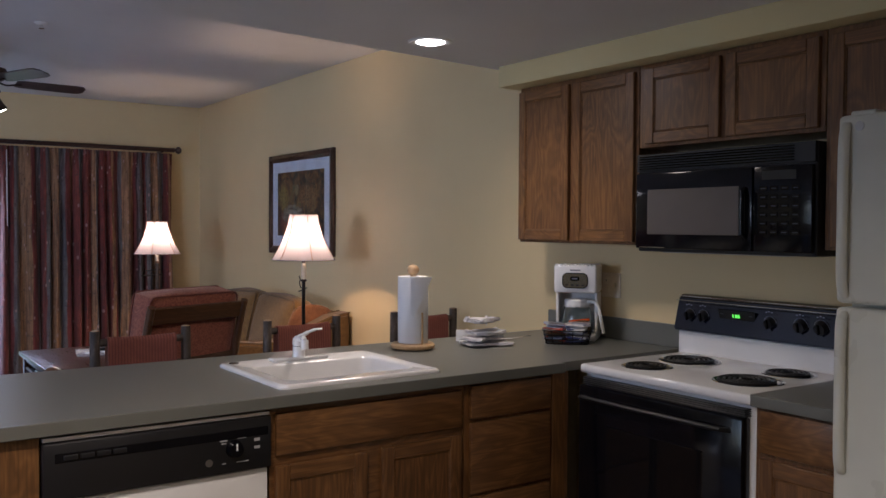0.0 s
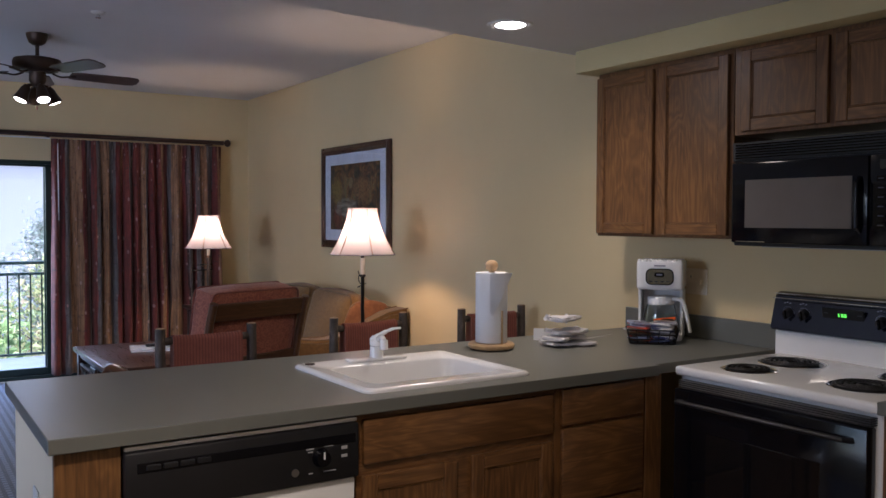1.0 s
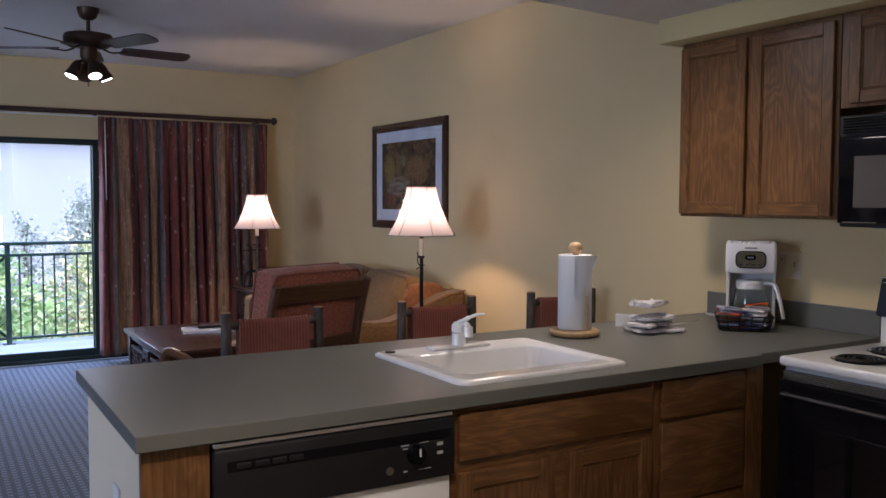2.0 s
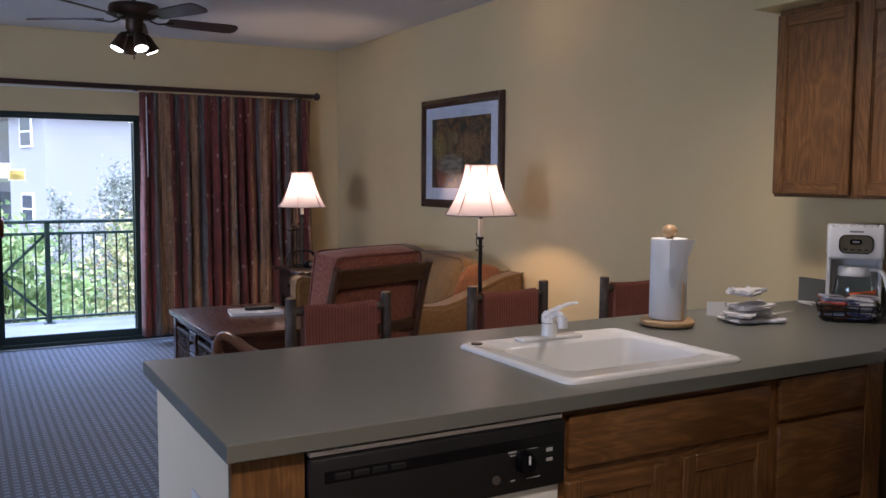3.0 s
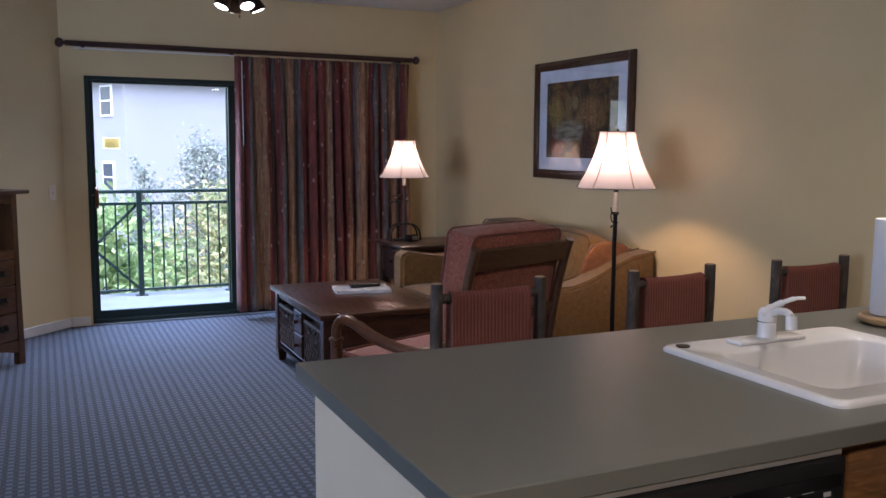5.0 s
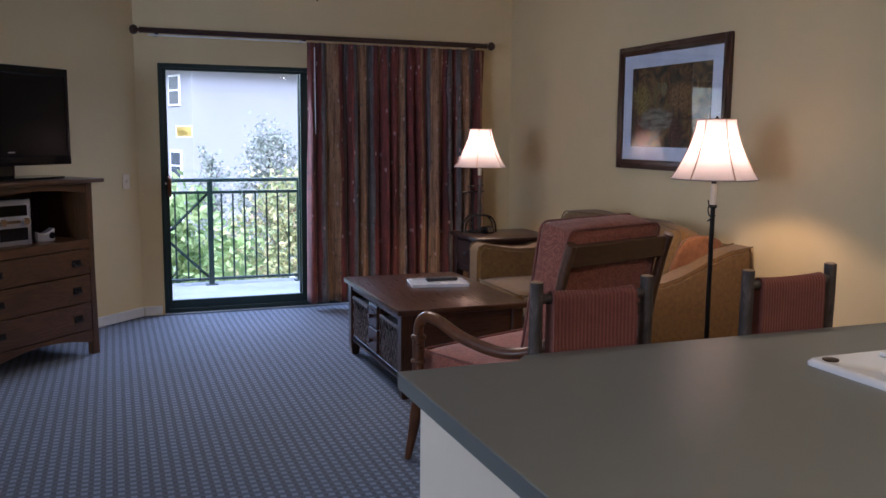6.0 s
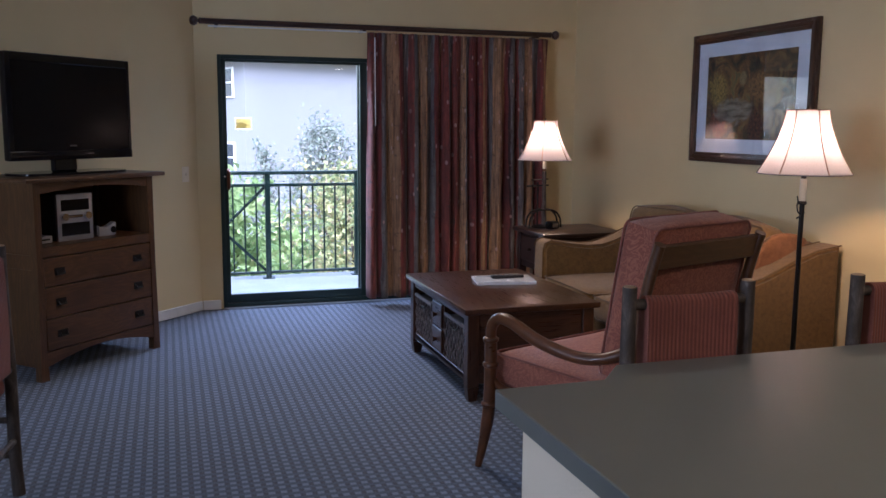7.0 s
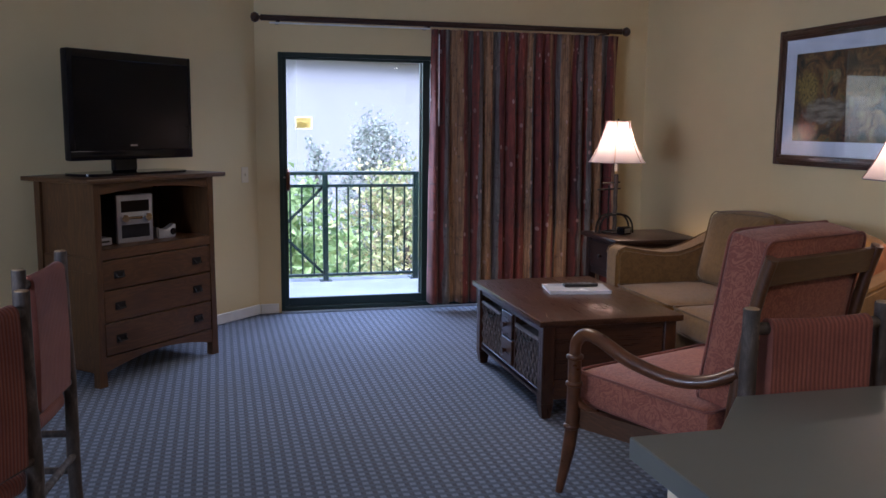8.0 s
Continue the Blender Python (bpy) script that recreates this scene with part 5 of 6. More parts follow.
tl = thing("table_lamp", (2.975, 8.055, 0.700), 0, "black iron table lamp with a lit ivory bell shade", "table lamp")
bell_shade(tl, 0.488, 0.766, 0.196, 0.086)
part("base", lathe(B(), [(0.085, 0), (0.087, 0.008), (0.07, 0.014), (0.02, 0.02)], seg=28), IRON, tl)
part("pole", sweep(B(), [(0.002 * math.sin(2.4 * k), 0.002 * math.cos(3 * k), 0.015 + 0.0555 * k) for k in range(8)], 0.015, 12), BARK, tl)
part("second_pole", sweep(B(), [(-0.045 + 0.002 * math.sin(3 * k), 0.01, 0.015 + 0.052 * k) for k in range(7)], 0.007, 8), IRON, tl)
part("crossbar", rod(B(), (-0.135, 0, 0.300), (0.035, 0, 0.306), 0.0065, 0.0055, 8), IRON, tl)
part("crossbar", rod(B(), (-0.10, 0, 0.345), (0.03, 0, 0.350), 0.005, 0.005, 8), IRON, tl)
part("candle_sleeve", lathe(B(), [(0.0145, 0.425), (0.0145, 0.490), (0.003, 0.492)]), IVORY, tl)
for y in (-0.03, 0.03):
    part("bow", sweep(B(), curve_points([(-0.125, y, 0.0), (-0.115, y, 0.07), (-0.075, y, 0.118), (0.0, y, 0.13), (0.075, y, 0.118), (0.115, y, 0.07), (0.125, y, 0.0)], 6), 0.007, 8), IRON, tl)
ph = thing("desk_clock", (2.995, 7.945, 0.700), 25, "small black desk clock on the end table", "clock")
kid("body", (-0.045, -0.03, 0), (0.045, 0.03, 0.055), BLACK_GLOSS, ph, 0.010, 2)
kid("dial_face", (-0.03, -0.032, 0.014), (0.03, -0.029, 0.044), STEEL, ph, 0.002)

# television cabinet and what stands on it; local x along its front, y to the wall
TVM = pose(-0.013, 7.712, 0, 0, 0, 46) @ Matrix.Diagonal((1.02, 1.02, 1.036, 1))
ms = thing("media_chest", (0, 0, 0), 0, "brown mission-style media chest with three drawers and an open niche", "media chest")
ms.matrix_world = TVM
part("top", box(B(), (-0.485, -0.03, 1.066), (0.505, 0.50, 1.090), 0.005, 2), MISSION_X, ms)
for sx in (-1, 1):
    for y0, y1 in ((0.0, 0.045), (0.43, 0.475)):
        bm = B()
        prism(bm, [(sx * 0.437, 0), (sx * 0.385, 0), (sx * 0.392, 0.16), (sx * 0.382, 1.066), (sx * 0.425, 1.066), (sx * 0.425, 0.55)], "y", y0, y1)
        part("post", bm, MISSION_Z, ms)
    kid("side_panel", (min(sx * 0.41, sx * 0.395), 0.045, 0.065), (max(sx * 0.41, sx * 0.395), 0.43, 1.066), MISSION_Z, ms, 0.002)
    kid("side_rail", (min(sx * 0.418, sx * 0.395), 0.045, 0.60), (max(sx * 0.418, sx * 0.395), 0.43, 0.68), MISSION_Z, ms, 0.002)
kid("back_panel", (-0.40, 0.46, 0.13), (0.40, 0.47, 1.066), MISSION_X, ms, 0.001)
kid("niche_floor", (-0.398, 0.004, 0.700), (0.398, 0.46, 0.722), MISSION_X, ms, 0.002)
kid("niche_rail", (-0.388, 0.002, 0.668), (0.388, 0.03, 0.722), MISSION_X, ms, 0.002)
arch = [(-0.385, 1.066), (-0.385, 1.005)] + [(-0.385 + 0.77 * k / 16, 1.005 + 0.028 * math.sin(math.pi * k / 16)) for k in range(1, 16)] + [(0.385, 1.005), (0.385, 1.066)]
part("arched_rail", prism(B(), arch, "y", 0.006, 0.03), MISSION_X, ms)
arch = [(-0.39, 0.155), (-0.39, 0.075)] + [(-0.39 + 0.78 * k / 16, 0.075 + 0.055 * math.sin(math.pi * k / 16)) for k in range(1, 16)] + [(0.39, 0.075), (0.39, 0.155)]
part("bottom_apron", prism(B(), arch, "y", 0.004, 0.026), MISSION_X, ms)
for z0, z1 in ((0.508, 0.662), (0.335, 0.503), (0.160, 0.330)):
    d = kid("drawer", (-0.386, 0.0, z0), (0.386, 0.40, z1), MISSION_X, ms, 0.004)
    for x in (-0.285, 0.275):
        zc = (z0 + z1) / 2
        pl_ = kid("pull_plate", (x - 0.034, -0.005, zc - 0.020), (x + 0.034, 0.0, zc + 0.020), IRON, d, 0.002)
        part("bail", sweep(B(), [(x - 0.024, -0.008, zc + 0.006), (x - 0.022, -0.018, zc - 0.012), (x + 0.022, -0.018, zc - 0.012), (x + 0.024, -0.008, zc + 0.006)], 0.0045, 8), IRON, d)

SCREEN = plain("dark_screen", (0.005, 0.005, 0.006), 0.22, relief=0)
SCREEN.node_tree.nodes["Principled BSDF"].inputs["Specular IOR Level"].default_value = 0.12
tv = thing("television", tuple((TVM @ Vector((0.022, 0.22, 1.09)))), 46, "black flat-screen television on a swivel stand, switched off", "television")
tv.matrix_world = tv.matrix_world @ Matrix.Diagonal((1.03, 1.03, 1.03, 1))
part("cabinet", box(B(), (-0.402, 0.0, 0.082), (0.456, 0.045, 0.665), 0.010, 2), BLACK_GLOSS, tv)
kid("bezel", (-0.402, -0.008, 0.082), (0.456, 0.004, 0.135), BLACK_GLOSS, tv, 0.006, 2)
for lo, hi in (((-0.402, -0.006, 0.135), (-0.366, 0.004, 0.665)), ((0.432, -0.006, 0.135), (0.456, 0.004, 0.665)), ((-0.366, -0.006, 0.618), (0.432, 0.004, 0.665))):
    kid("bezel", lo, hi, BLACK_GLOSS, tv, 0.004)
kid("screen", (-0.366, -0.001, 0.135), (0.432, 0.002, 0.618), SCREEN, tv, 0)
for k in (-1, 1):
    kid("badge", (0.008 + 0.008 * (k - 1), -0.0075, 0.156), (0.018 + 0.010 * (k + 1), -0.004, 0.164), STEEL, tv, 0)
part("neck", box(B(), (-0.10, 0.02, 0.014), (0.06, 0.06, 0.10), 0.008), BLACK_GLOSS, tv)
part("stand", prism(B(), [(x * 1.0 - 0.005, y) for x, y in rounded(-0.36, 0.36, -0.10, 0.15, 0.08)], "z", 0.0, 0.014), BLACK_GLOSS, tv)

SILVER = plain("silver_plastic", (0.42, 0.42, 0.46), 0.3, 0.5)
sr = thing("stereo", tuple((TVM @ Vector((-0.065, 0.12, 0.722)))), 40, "silver and black compact stereo in the chest's niche", "stereo")
kid("case", (-0.115, 0.01, 0), (0.115, 0.27, 0.272), BLACK_MATT, sr, 0.008, 2)
fp = kid("front_panel", (-0.118, -0.012, 0.0), (0.118, 0.012, 0.275), SILVER, sr, 0.008, 2)
kid("display", (-0.092, -0.014, 0.175), (0.092, -0.010, 0.24), BLACK_GLOSS, fp, 0.003)
kid("tape_door", (-0.092, -0.014, 0.03), (0.092, -0.010, 0.105), BLACK_GLOSS, fp, 0.003)
for x in (-0.075, 0.075):
    part("knob", sweep(B(), [(x, -0.010, 0.142), (x, -0.034, 0.142)], [0.024, 0.021], 20), CHROME, fp)
kid("button_row", (-0.045, -0.020, 0.134), (0.045, -0.010, 0.150), CHROME, fp, 0.003)
gl = thing("alarm_clock", tuple((TVM @ Vector((0.165, 0.14, 0.722)))), 40, "small silver alarm clock beside the stereo", "clock")
bm = prism(B(), [(-0.065, 0.0), (0.065, 0.0), (0.068, 0.085), (0.045, 0.07), (0.0, 0.05), (-0.045, 0.056), (-0.07, 0.075)], "y", -0.03, 0.03)
bmesh.ops.bevel(bm, geom=bm.edges[:], offset=0.008, segments=2, affect="EDGES")
part("case", bm, SILVER, gl)
part("dial_face", rod(B(), (0.042, -0.036, 0.036), (0.042, -0.028, 0.036), 0.019, 0.021, 20), BLACK_GLOSS, gl)
dv = thing("disc_player", tuple((TVM @ Vector((-0.30, 0.16, 0.722)))), 46, "flat silver disc player in the chest's niche", "disc player")
kid("case", (-0.075, -0.05, 0.004), (0.075, 0.14, 0.045), SILVER, dv, 0.004)
kid("tray_door", (-0.055, -0.053, 0.02), (0.055, -0.049, 0.03), BLACK_MATT, dv, 0.001)

# picture on the east wall
PY0, PY1, PZ0, PZ1 = 6.180, 7.345, 1.208, 2.016
pc = thing("framed_picture", (EAST, 0, 0), 0, "framed autumn woodland print behind glass with a white mat", "picture")
FRAME_Y, FRAME_Z = wood("frame_wood_y", (0.030, 0.011, 0.006), (0.10, 0.040, 0.018), 1, 0.3, coat=0.4), wood("frame_wood_z", (0.030, 0.011, 0.006), (0.10, 0.040, 0.018), 2, 0.3, coat=0.4)
fw = 0.062
for nm, m_, lo, hi in (("frame_side", FRAME_Z, (PY0, PZ0), (PY0 + fw, PZ1)), ("frame_side", FRAME_Z, (PY1 - fw, PZ0), (PY1, PZ1)), ("frame_bar", FRAME_Y, (PY0 + fw, PZ0), (PY1 - fw, PZ0 + fw)), ("frame_bar", FRAME_Y, (PY0 + fw, PZ1 - fw), (PY1 - fw, PZ1))):
    f_ = part(nm, box(B(), (-0.026, lo[0], lo[1]), (-0.001, hi[0], hi[1]), 0.006, 2), m_, pc)
    cy, cz = (lo[0] + hi[0]) / 2, (lo[1] + hi[1]) / 2
    if nm == "frame_side":
        part("moulding", box(B(), (-0.031, cy - 0.012, lo[1] + 0.02), (-0.025, cy + 0.012, hi[1] - 0.02), 0.003, 2), m_, f_)
    else:
        part("moulding", box(B(), (-0.031, lo[0] - 0.02, cz - 0.012), (-0.025, hi[0] + 0.02, cz + 0.012), 0.003, 2), m_, f_)
MAT_BOARD = plain("white_mat_board", (0.62, 0.63, 0.68), 0.8)
kid("mat_board", (-0.010, PY0 + fw - 0.004, PZ0 + fw - 0.004), (-0.004, PY1 - fw + 0.004, PZ1 - fw + 0.004), MAT_BOARD, pc, 0)


def painting_material():
    """Autumn woodland: dark trunks, rust and ochre leaves, a pale path."""
    mat, n, l, s = nodes_of("woodland_print")
    v = mapped(n, l, (1, 1, 1))
    sep = n.new("ShaderNodeSeparateXYZ")
    l.new(v, sep.inputs[0])
    blobs = noise_tex(n, l, v, 7.5, 5, 0.6, 1.6)
    base = ramp(n, l, blobs, [(0.28, (0.014, 0.013, 0.010)), (0.42, (0.045, 0.034, 0.014)), (0.52, (0.13, 0.060, 0.018)), (0.60, (0.20, 0.120, 0.034)), (0.68, (0.085, 0.090, 0.040)), (0.80, (0.22, 0.21, 0.16))])
    trunks = noise_tex(n, l, mapped(n, l, (1, 6, 0.7)), 1.3, 3, 0.5, 0.6)
    base = mix(n, l, ramp(n, l, trunks, [(0.34, (0.6,) * 3), (0.42, (0,) * 3)]), base, (0.014, 0.011, 0.009))

    def spot(y, z, wide, tall):
        """How far from (y, z), ragged at the edge: 1 is the rim."""
        dy = maths(n, l, "DIVIDE", maths(n, l, "SUBTRACT", sep.outputs[1], y), wide)
        dz = maths(n, l, "DIVIDE", maths(n, l, "SUBTRACT", sep.outputs[2], z), tall)
        far = maths(n, l, "SQRT", maths(n, l, "ADD", maths(n, l, "MULTIPLY", dy, dy), maths(n, l, "MULTIPLY", dz, dz)))
        return maths(n, l, "ADD", far, maths(n, l, "MULTIPLY", maths(n, l, "SUBTRACT", blobs, 0.5), 1.6))
    dabs = noise_tex(n, l, v, 60, 3)
    for y, z, wide, tall, low, high in ((7.06, 1.66, 0.11, 0.12, (0.10, 0.07, 0.02), (0.34, 0.22, 0.05)), (6.63, 1.66, 0.16, 0.10, (0.09, 0.055, 0.02), (0.30, 0.15, 0.05)), (7.04, 1.46, 0.10, 0.10, (0.07, 0.02, 0.01), (0.24, 0.07, 0.025)), (6.82, 1.72, 0.04, 0.05, (0.14, 0.11, 0.05), (0.26, 0.20, 0.09))):
        base = mix(n, l, ramp(n, l, spot(y, z, wide, tall), [(0.7, (0.9,) * 3), (1.1, (0,) * 3)]), base, ramp(n, l, dabs, [(0.35, low), (0.65, high)]))
    dist = spot(6.88, 1.53, 0.21, 0.085)
    strokes = noise_tex(n, l, mapped(n, l, (1, 5, 26)), 1.5, 4)
    pale = ramp(n, l, strokes, [(0.35, (0.10, 0.075, 0.045)), (0.65, (0.29, 0.25, 0.19))])
    base = mix(n, l, ramp(n, l, dist, [(0.75, (0.9,) * 3), (1.15, (0,) * 3)]), base, pale)
    base = mix(n, l, ramp(n, l, spot(6.68, 1.45, 0.075, 0.13), [(0.7, (0.92,) * 3), (1.05, (0,) * 3)]), base, ramp(n, l, dabs, [(0.35, (0.02, 0.013, 0.008)), (0.65, (0.13, 0.045, 0.02))]))
    l.new(base, s.inputs["Base Color"])
    set_in(s, Roughness=0.7)
    return mat


kid("print", (-0.0145, PY0 + fw + 0.105, PZ0 + fw + 0.085), (-0.0105, PY1 - fw - 0.105, PZ1 - fw - 0.085), painting_material(), pc, 0)
PANE = glass_material("picture_glass", (0.97, 0.98, 0.98))
PANE.node_tree.nodes["Principled BSDF"].inputs["IOR"].default_value = 1.33
ob = kid("glass", (-0.020, PY0 + fw - 0.003, PZ0 + fw - 0.003), (-0.018, PY1 - fw + 0.003, PZ1 - fw + 0.003), PANE, pc, 0)
ob.visible_shadow = False

# curtain and rod
cr = thing("curtain_rod", (0, 8.98, 2.168), 0, "dark wooden curtain rod with ball finials", "curtain rod")
ROD = wood("dark_rod_wood", (0.020, 0.007, 0.005), (0.055, 0.020, 0.012), 0, 0.3)
part("pole", rod(B(), (0.645, 0, 0), (3.415, 0, 0), 0.0205, 0.0205, 20), ROD, cr)
for x, s in ((0.645, -1), (3.415, 1)):
    bm = lathe(B(), [(0.021, -0.005), (0.024, 0.002), (0.013, 0.010), (0.013, 0.016), (0.026, 0.022), (0.036, 0.040), (0.036, 0.052), (0.025, 0.070), (0.004, 0.076)], seg=22)
    ob = part("finial", bm, ROD, cr, smooth=60)
    ob.matrix_local = pose(x, 0, 0, 0, 90 * s, 0)
for x in (0.76, 1.86, 3.30):
    part("bracket", box(B(), (x - 0.012, -0.012, -0.03), (x + 0.012, NORTH - 8.98, -0.012), 0.002), ROD, cr)
kid("track", (0.70, -0.008, -0.040), (1.875, 0.008, -0.028), WHITE, cr, 0.002)


def curtain_material():
    """Printed cloth with rust, tan and slate tree-trunk stripes, small pale leaves."""
    mat, n, l, s = nodes_of("trunk_stripe_curtain")
    tc = n.new("ShaderNodeTexCoord")
    sep = n.new("ShaderNodeSeparateXYZ")
    l.new(tc.outputs["UV"], sep.inputs[0])
    wob = noise_tex(n, l, mapped(n, l, (4, 2.5, 1), "UV"), 1.4, 4)
    u = maths(n, l, "ADD", sep.outputs[0], maths(n, l, "MULTIPLY", wob, 0.045))
    f = maths(n, l, "FRACT", maths(n, l, "DIVIDE", u, 1.62))
    red, red2, tan, tan2, slate, dark = (0.145, 0.026, 0.020), (0.182, 0.040, 0.028), (0.27, 0.142, 0.068), (0.29, 0.165, 0.086), (0.122, 0.110, 0.104), (0.032, 0.011, 0.009)
    base = ramp(n, l, f, [(0.0, red2), (0.06, tan), (0.085, red), (0.13, slate), (0.17, tan2), (0.235, tan), (0.29, red), (0.325, dark), (0.335, slate), (0.385, red2), (0.425, slate), (0.465, tan), (0.545, slate), (0.615, red), (0.655, tan), (0.685, red2), (0.735, slate), (0.785, red2), (0.86, tan2), (0.905, slate), (0.94, red)], "CONSTANT")
    streak = noise_tex(n, l, mapped(n, l, (55, 3.0, 1), "UV"), 1.0, 4, 0.6, 0.5)
    base = mix(n, l, ramp(n, l, streak, [(0.35, (0.6,) * 3), (0.55, (0,) * 3)]), base, dark)
    knots = noise_tex(n, l, mapped(n, l, (16, 22, 1), "UV"), 1.0, 2)
    base = mix(n, l, ramp(n, l, knots, [(0.62, (0,) * 3), (0.68, (0.55,) * 3)]), base, (0.05, 0.03, 0.025))
    vor = n.new("ShaderNodeTexVoronoi")
    vor.inputs["Scale"].default_value = 1.0
    l.new(mapped(n, l, (15, 8, 1), "UV", (0, 0, 0.6)), vor.inputs["Vector"])
    base = mix(n, l, ramp(n, l, vor.outputs["Distance"], [(0.11, (0.75,) * 3), (0.17, (0,) * 3)]), base, (0.42, 0.27, 0.24))
    mottle = noise_tex(n, l, mapped(n, l, (26, 9, 1), "UV"), 1.0, 5, 0.7, 0.8)
    base = mix(n, l, 0.8, base, ramp(n, l, mottle, [(0.3, (0.68,) * 3), (0.65, (1.4,) * 3)]), "MULTIPLY")
    l.new(base, s.inputs["Base Color"])
    set_in(s, Roughness=0.85, Sheen_Weight=0.15)
    cloth = noise_tex(n, l, mapped(n, l, (500, 500, 1), "UV"), 1.0, 2)
    bump(n, l, cloth, s, 0.3, 0.001)
    return mat


cu = thing("curtain", (0, 0, 0), 0, "drawn rust, tan and slate tree-striped pleated curtain", "curtain")
bm = B()
uvl = bm.loops.layers.uv.new("UVMap")
NX, NZ, ZT, ZB = 300, 26, 2.132, 0.06
cols = []
for i in range(NX + 1):
    s = i / NX
    col = []
    for j in range(NZ + 1):
        t = j / NZ
        z = ZT + (ZB - ZT) * t
        amp = 0.018 + 0.052 * min(1, t * 1.6)
        ph = 2 * math.pi * 16.5 * (s + 0.020 * math.sin(11 * s + 1) + 0.009 * math.sin(23 * s) + 0.005 * math.sin(2.2 * t + 14 * s))
        pinch = 0.012 * max(0, 1 - 9 * t) * math.sin(3 * ph)
        y = 8.985 + amp * math.sin(ph) * (0.75 + 0.30 * math.sin(5.3 * s * 6.28 + 0.6)) + 0.012 * min(1, 3 * t) * math.sin(2.37 * ph + 2.5 * t + 5 * s) + pinch - 0.012 * t
        x = 1.885 + 1.515 * s + 0.012 * math.cos(ph) * t + 0.020 * t * (s - 0.2) * math.sin(2.6 * t) + 0.006 * math.sin(3.1 * t + 30 * s) * t
        col.append((bm.verts.new((x, y, z)), (2.75 * s, z)))
    cols.append(col)
for a, b in zip(cols, cols[1:]):
    for j in range(NZ):
        f_ = bm.faces.new((a[j][0], a[j + 1][0], b[j + 1][0], b[j][0]))
        for lp, uv in zip(f_.loops, (a[j][1], a[j + 1][1], b[j + 1][1], b[j][1])):
            lp[uvl].uv = uv
ob = part("drape", bm, curtain_material(), cu, smooth=80)
thick = ob.modifiers.new("thickness", "SOLIDIFY")
thick.thickness = 0.003
part("pull_wand", rod(B(), (1.928, 8.92, 2.09), (1.931, 8.92, 1.42), 0.004, 0.004, 8), PLASTIC, cu)

# balcony door
dr = thing("sliding_door", (0, NORTH, 0), 0, "dark green framed sliding glass balcony door", "sliding door")
for lo, hi in (((DOOR_L, -0.01, 0.0), (DOOR_L + 0.030, 0.13, DOOR_T)), ((DOOR_R - 0.04, -0.01, 0.0), (DOOR_R, 0.13, DOOR_T)), ((DOOR_L + 0.03, -0.01, DOOR_T - 0.032), (DOOR_R - 0.04, 0.13, DOOR_T)), ((DOOR_L + 0.03, -0.01, 0.0), (DOOR_R - 0.04, 0.13, 0.045))):
    kid("frame", lo, hi, GREEN_METAL, dr, 0.004)
DGLASS = glass_material("door_glass", (0.95, 0.98, 0.98))
for x0, x1, y in ((DOOR_L + 0.03, 1.915, 0.012), (1.85, DOOR_R - 0.04, 0.07)):
    sash = part("sash", box(B(), (x0, y, 0.045), (x0 + 0.030, y + 0.035, DOOR_T - 0.032), 0.004), GREEN_METAL, dr)
    kid("stile", (x1 - 0.058, y, 0.045), (x1, y + 0.035, DOOR_T - 0.032), GREEN_METAL, sash, 0.004)
    kid("rail", (x0 + 0.030, y, DOOR_T - 0.052), (x1 - 0.058, y + 0.035, DOOR_T - 0.032), GREEN_METAL, sash, 0.003)
    kid("rail", (x0 + 0.030, y, 0.045), (x1 - 0.058, y + 0.035, 0.108), GREEN_METAL, sash, 0.003)
    g = kid("pane", (x0 + 0.030, y + 0.016, 0.108), (x1 - 0.058, y + 0.020, DOOR_T - 0.052), DGLASS, sash, 0)
    g.visible_shadow = False
kid("threshold", (DOOR_L, -0.045, 0.0), (DOOR_R, -0.0105, 0.014), STEEL, dr, 0.003, 1, "pale metal threshold strip")
COPPER = plain("brown_door_handle", (0.16, 0.055, 0.025), 0.35, 0.4)
part("handle", sweep(B(), curve_points([(0.826, 0.012, 0.935), (0.826, -0.022, 0.955), (0.826, -0.028, 1.02), (0.826, -0.022, 1.06), (0.826, 0.012, 1.08)]), 0.014, 10), COPPER, dr, "brown pull handle")
part("lock", rod(B(), (0.800, 0.012, 1.03), (0.800, -0.012, 1.03), 0.009, 0.008, 12), CHROME, dr)


def film(name, colour):
    """Thin printed film that lets daylight through."""
    mat, n, l, s = nodes_of(name)
    tr, df, mx = n.new("ShaderNodeBsdfTranslucent"), n.new("ShaderNodeBsdfDiffuse"), n.new("ShaderNodeMixShader")
    tr.inputs[0].default_value = df.inputs[0].default_value = (*colour, 1)
    mx.inputs[0].default_value = 0.85
    l.new(df.outputs[0], mx.inputs[1])
    l.new(tr.outputs[0], mx.inputs[2])
    l.new(mx.outputs[0], n["Material Output"].inputs["Surface"])
    return mat


sk = thing("door_sticker", (0.950, NORTH + 0.0265, 1.432), 0, "yellow and white sticker on the balcony door glass", "sticker")
kid("backing", (-0.063, -0.0008, -0.046), (0.063, 0, 0.046), film("white_sticker", (0.82, 0.79, 0.70)), sk, 0)
kid("yellow_field", (-0.056, -0.0022, -0.038), (0.056, -0.0012, 0.038), film("yellow_sticker", (0.86, 0.75, 0.45)), sk, 0)
bm = prism(B(), [(-0.05, -0.034), (0.012, -0.034), (0.03, -0.01), (-0.005, 0.008), (-0.05, 0.005)], "y", -0.0034, -0.0024)
part("pale_shape", bm, film("pale_yellow_sticker", (0.88, 0.84, 0.68)), sk)
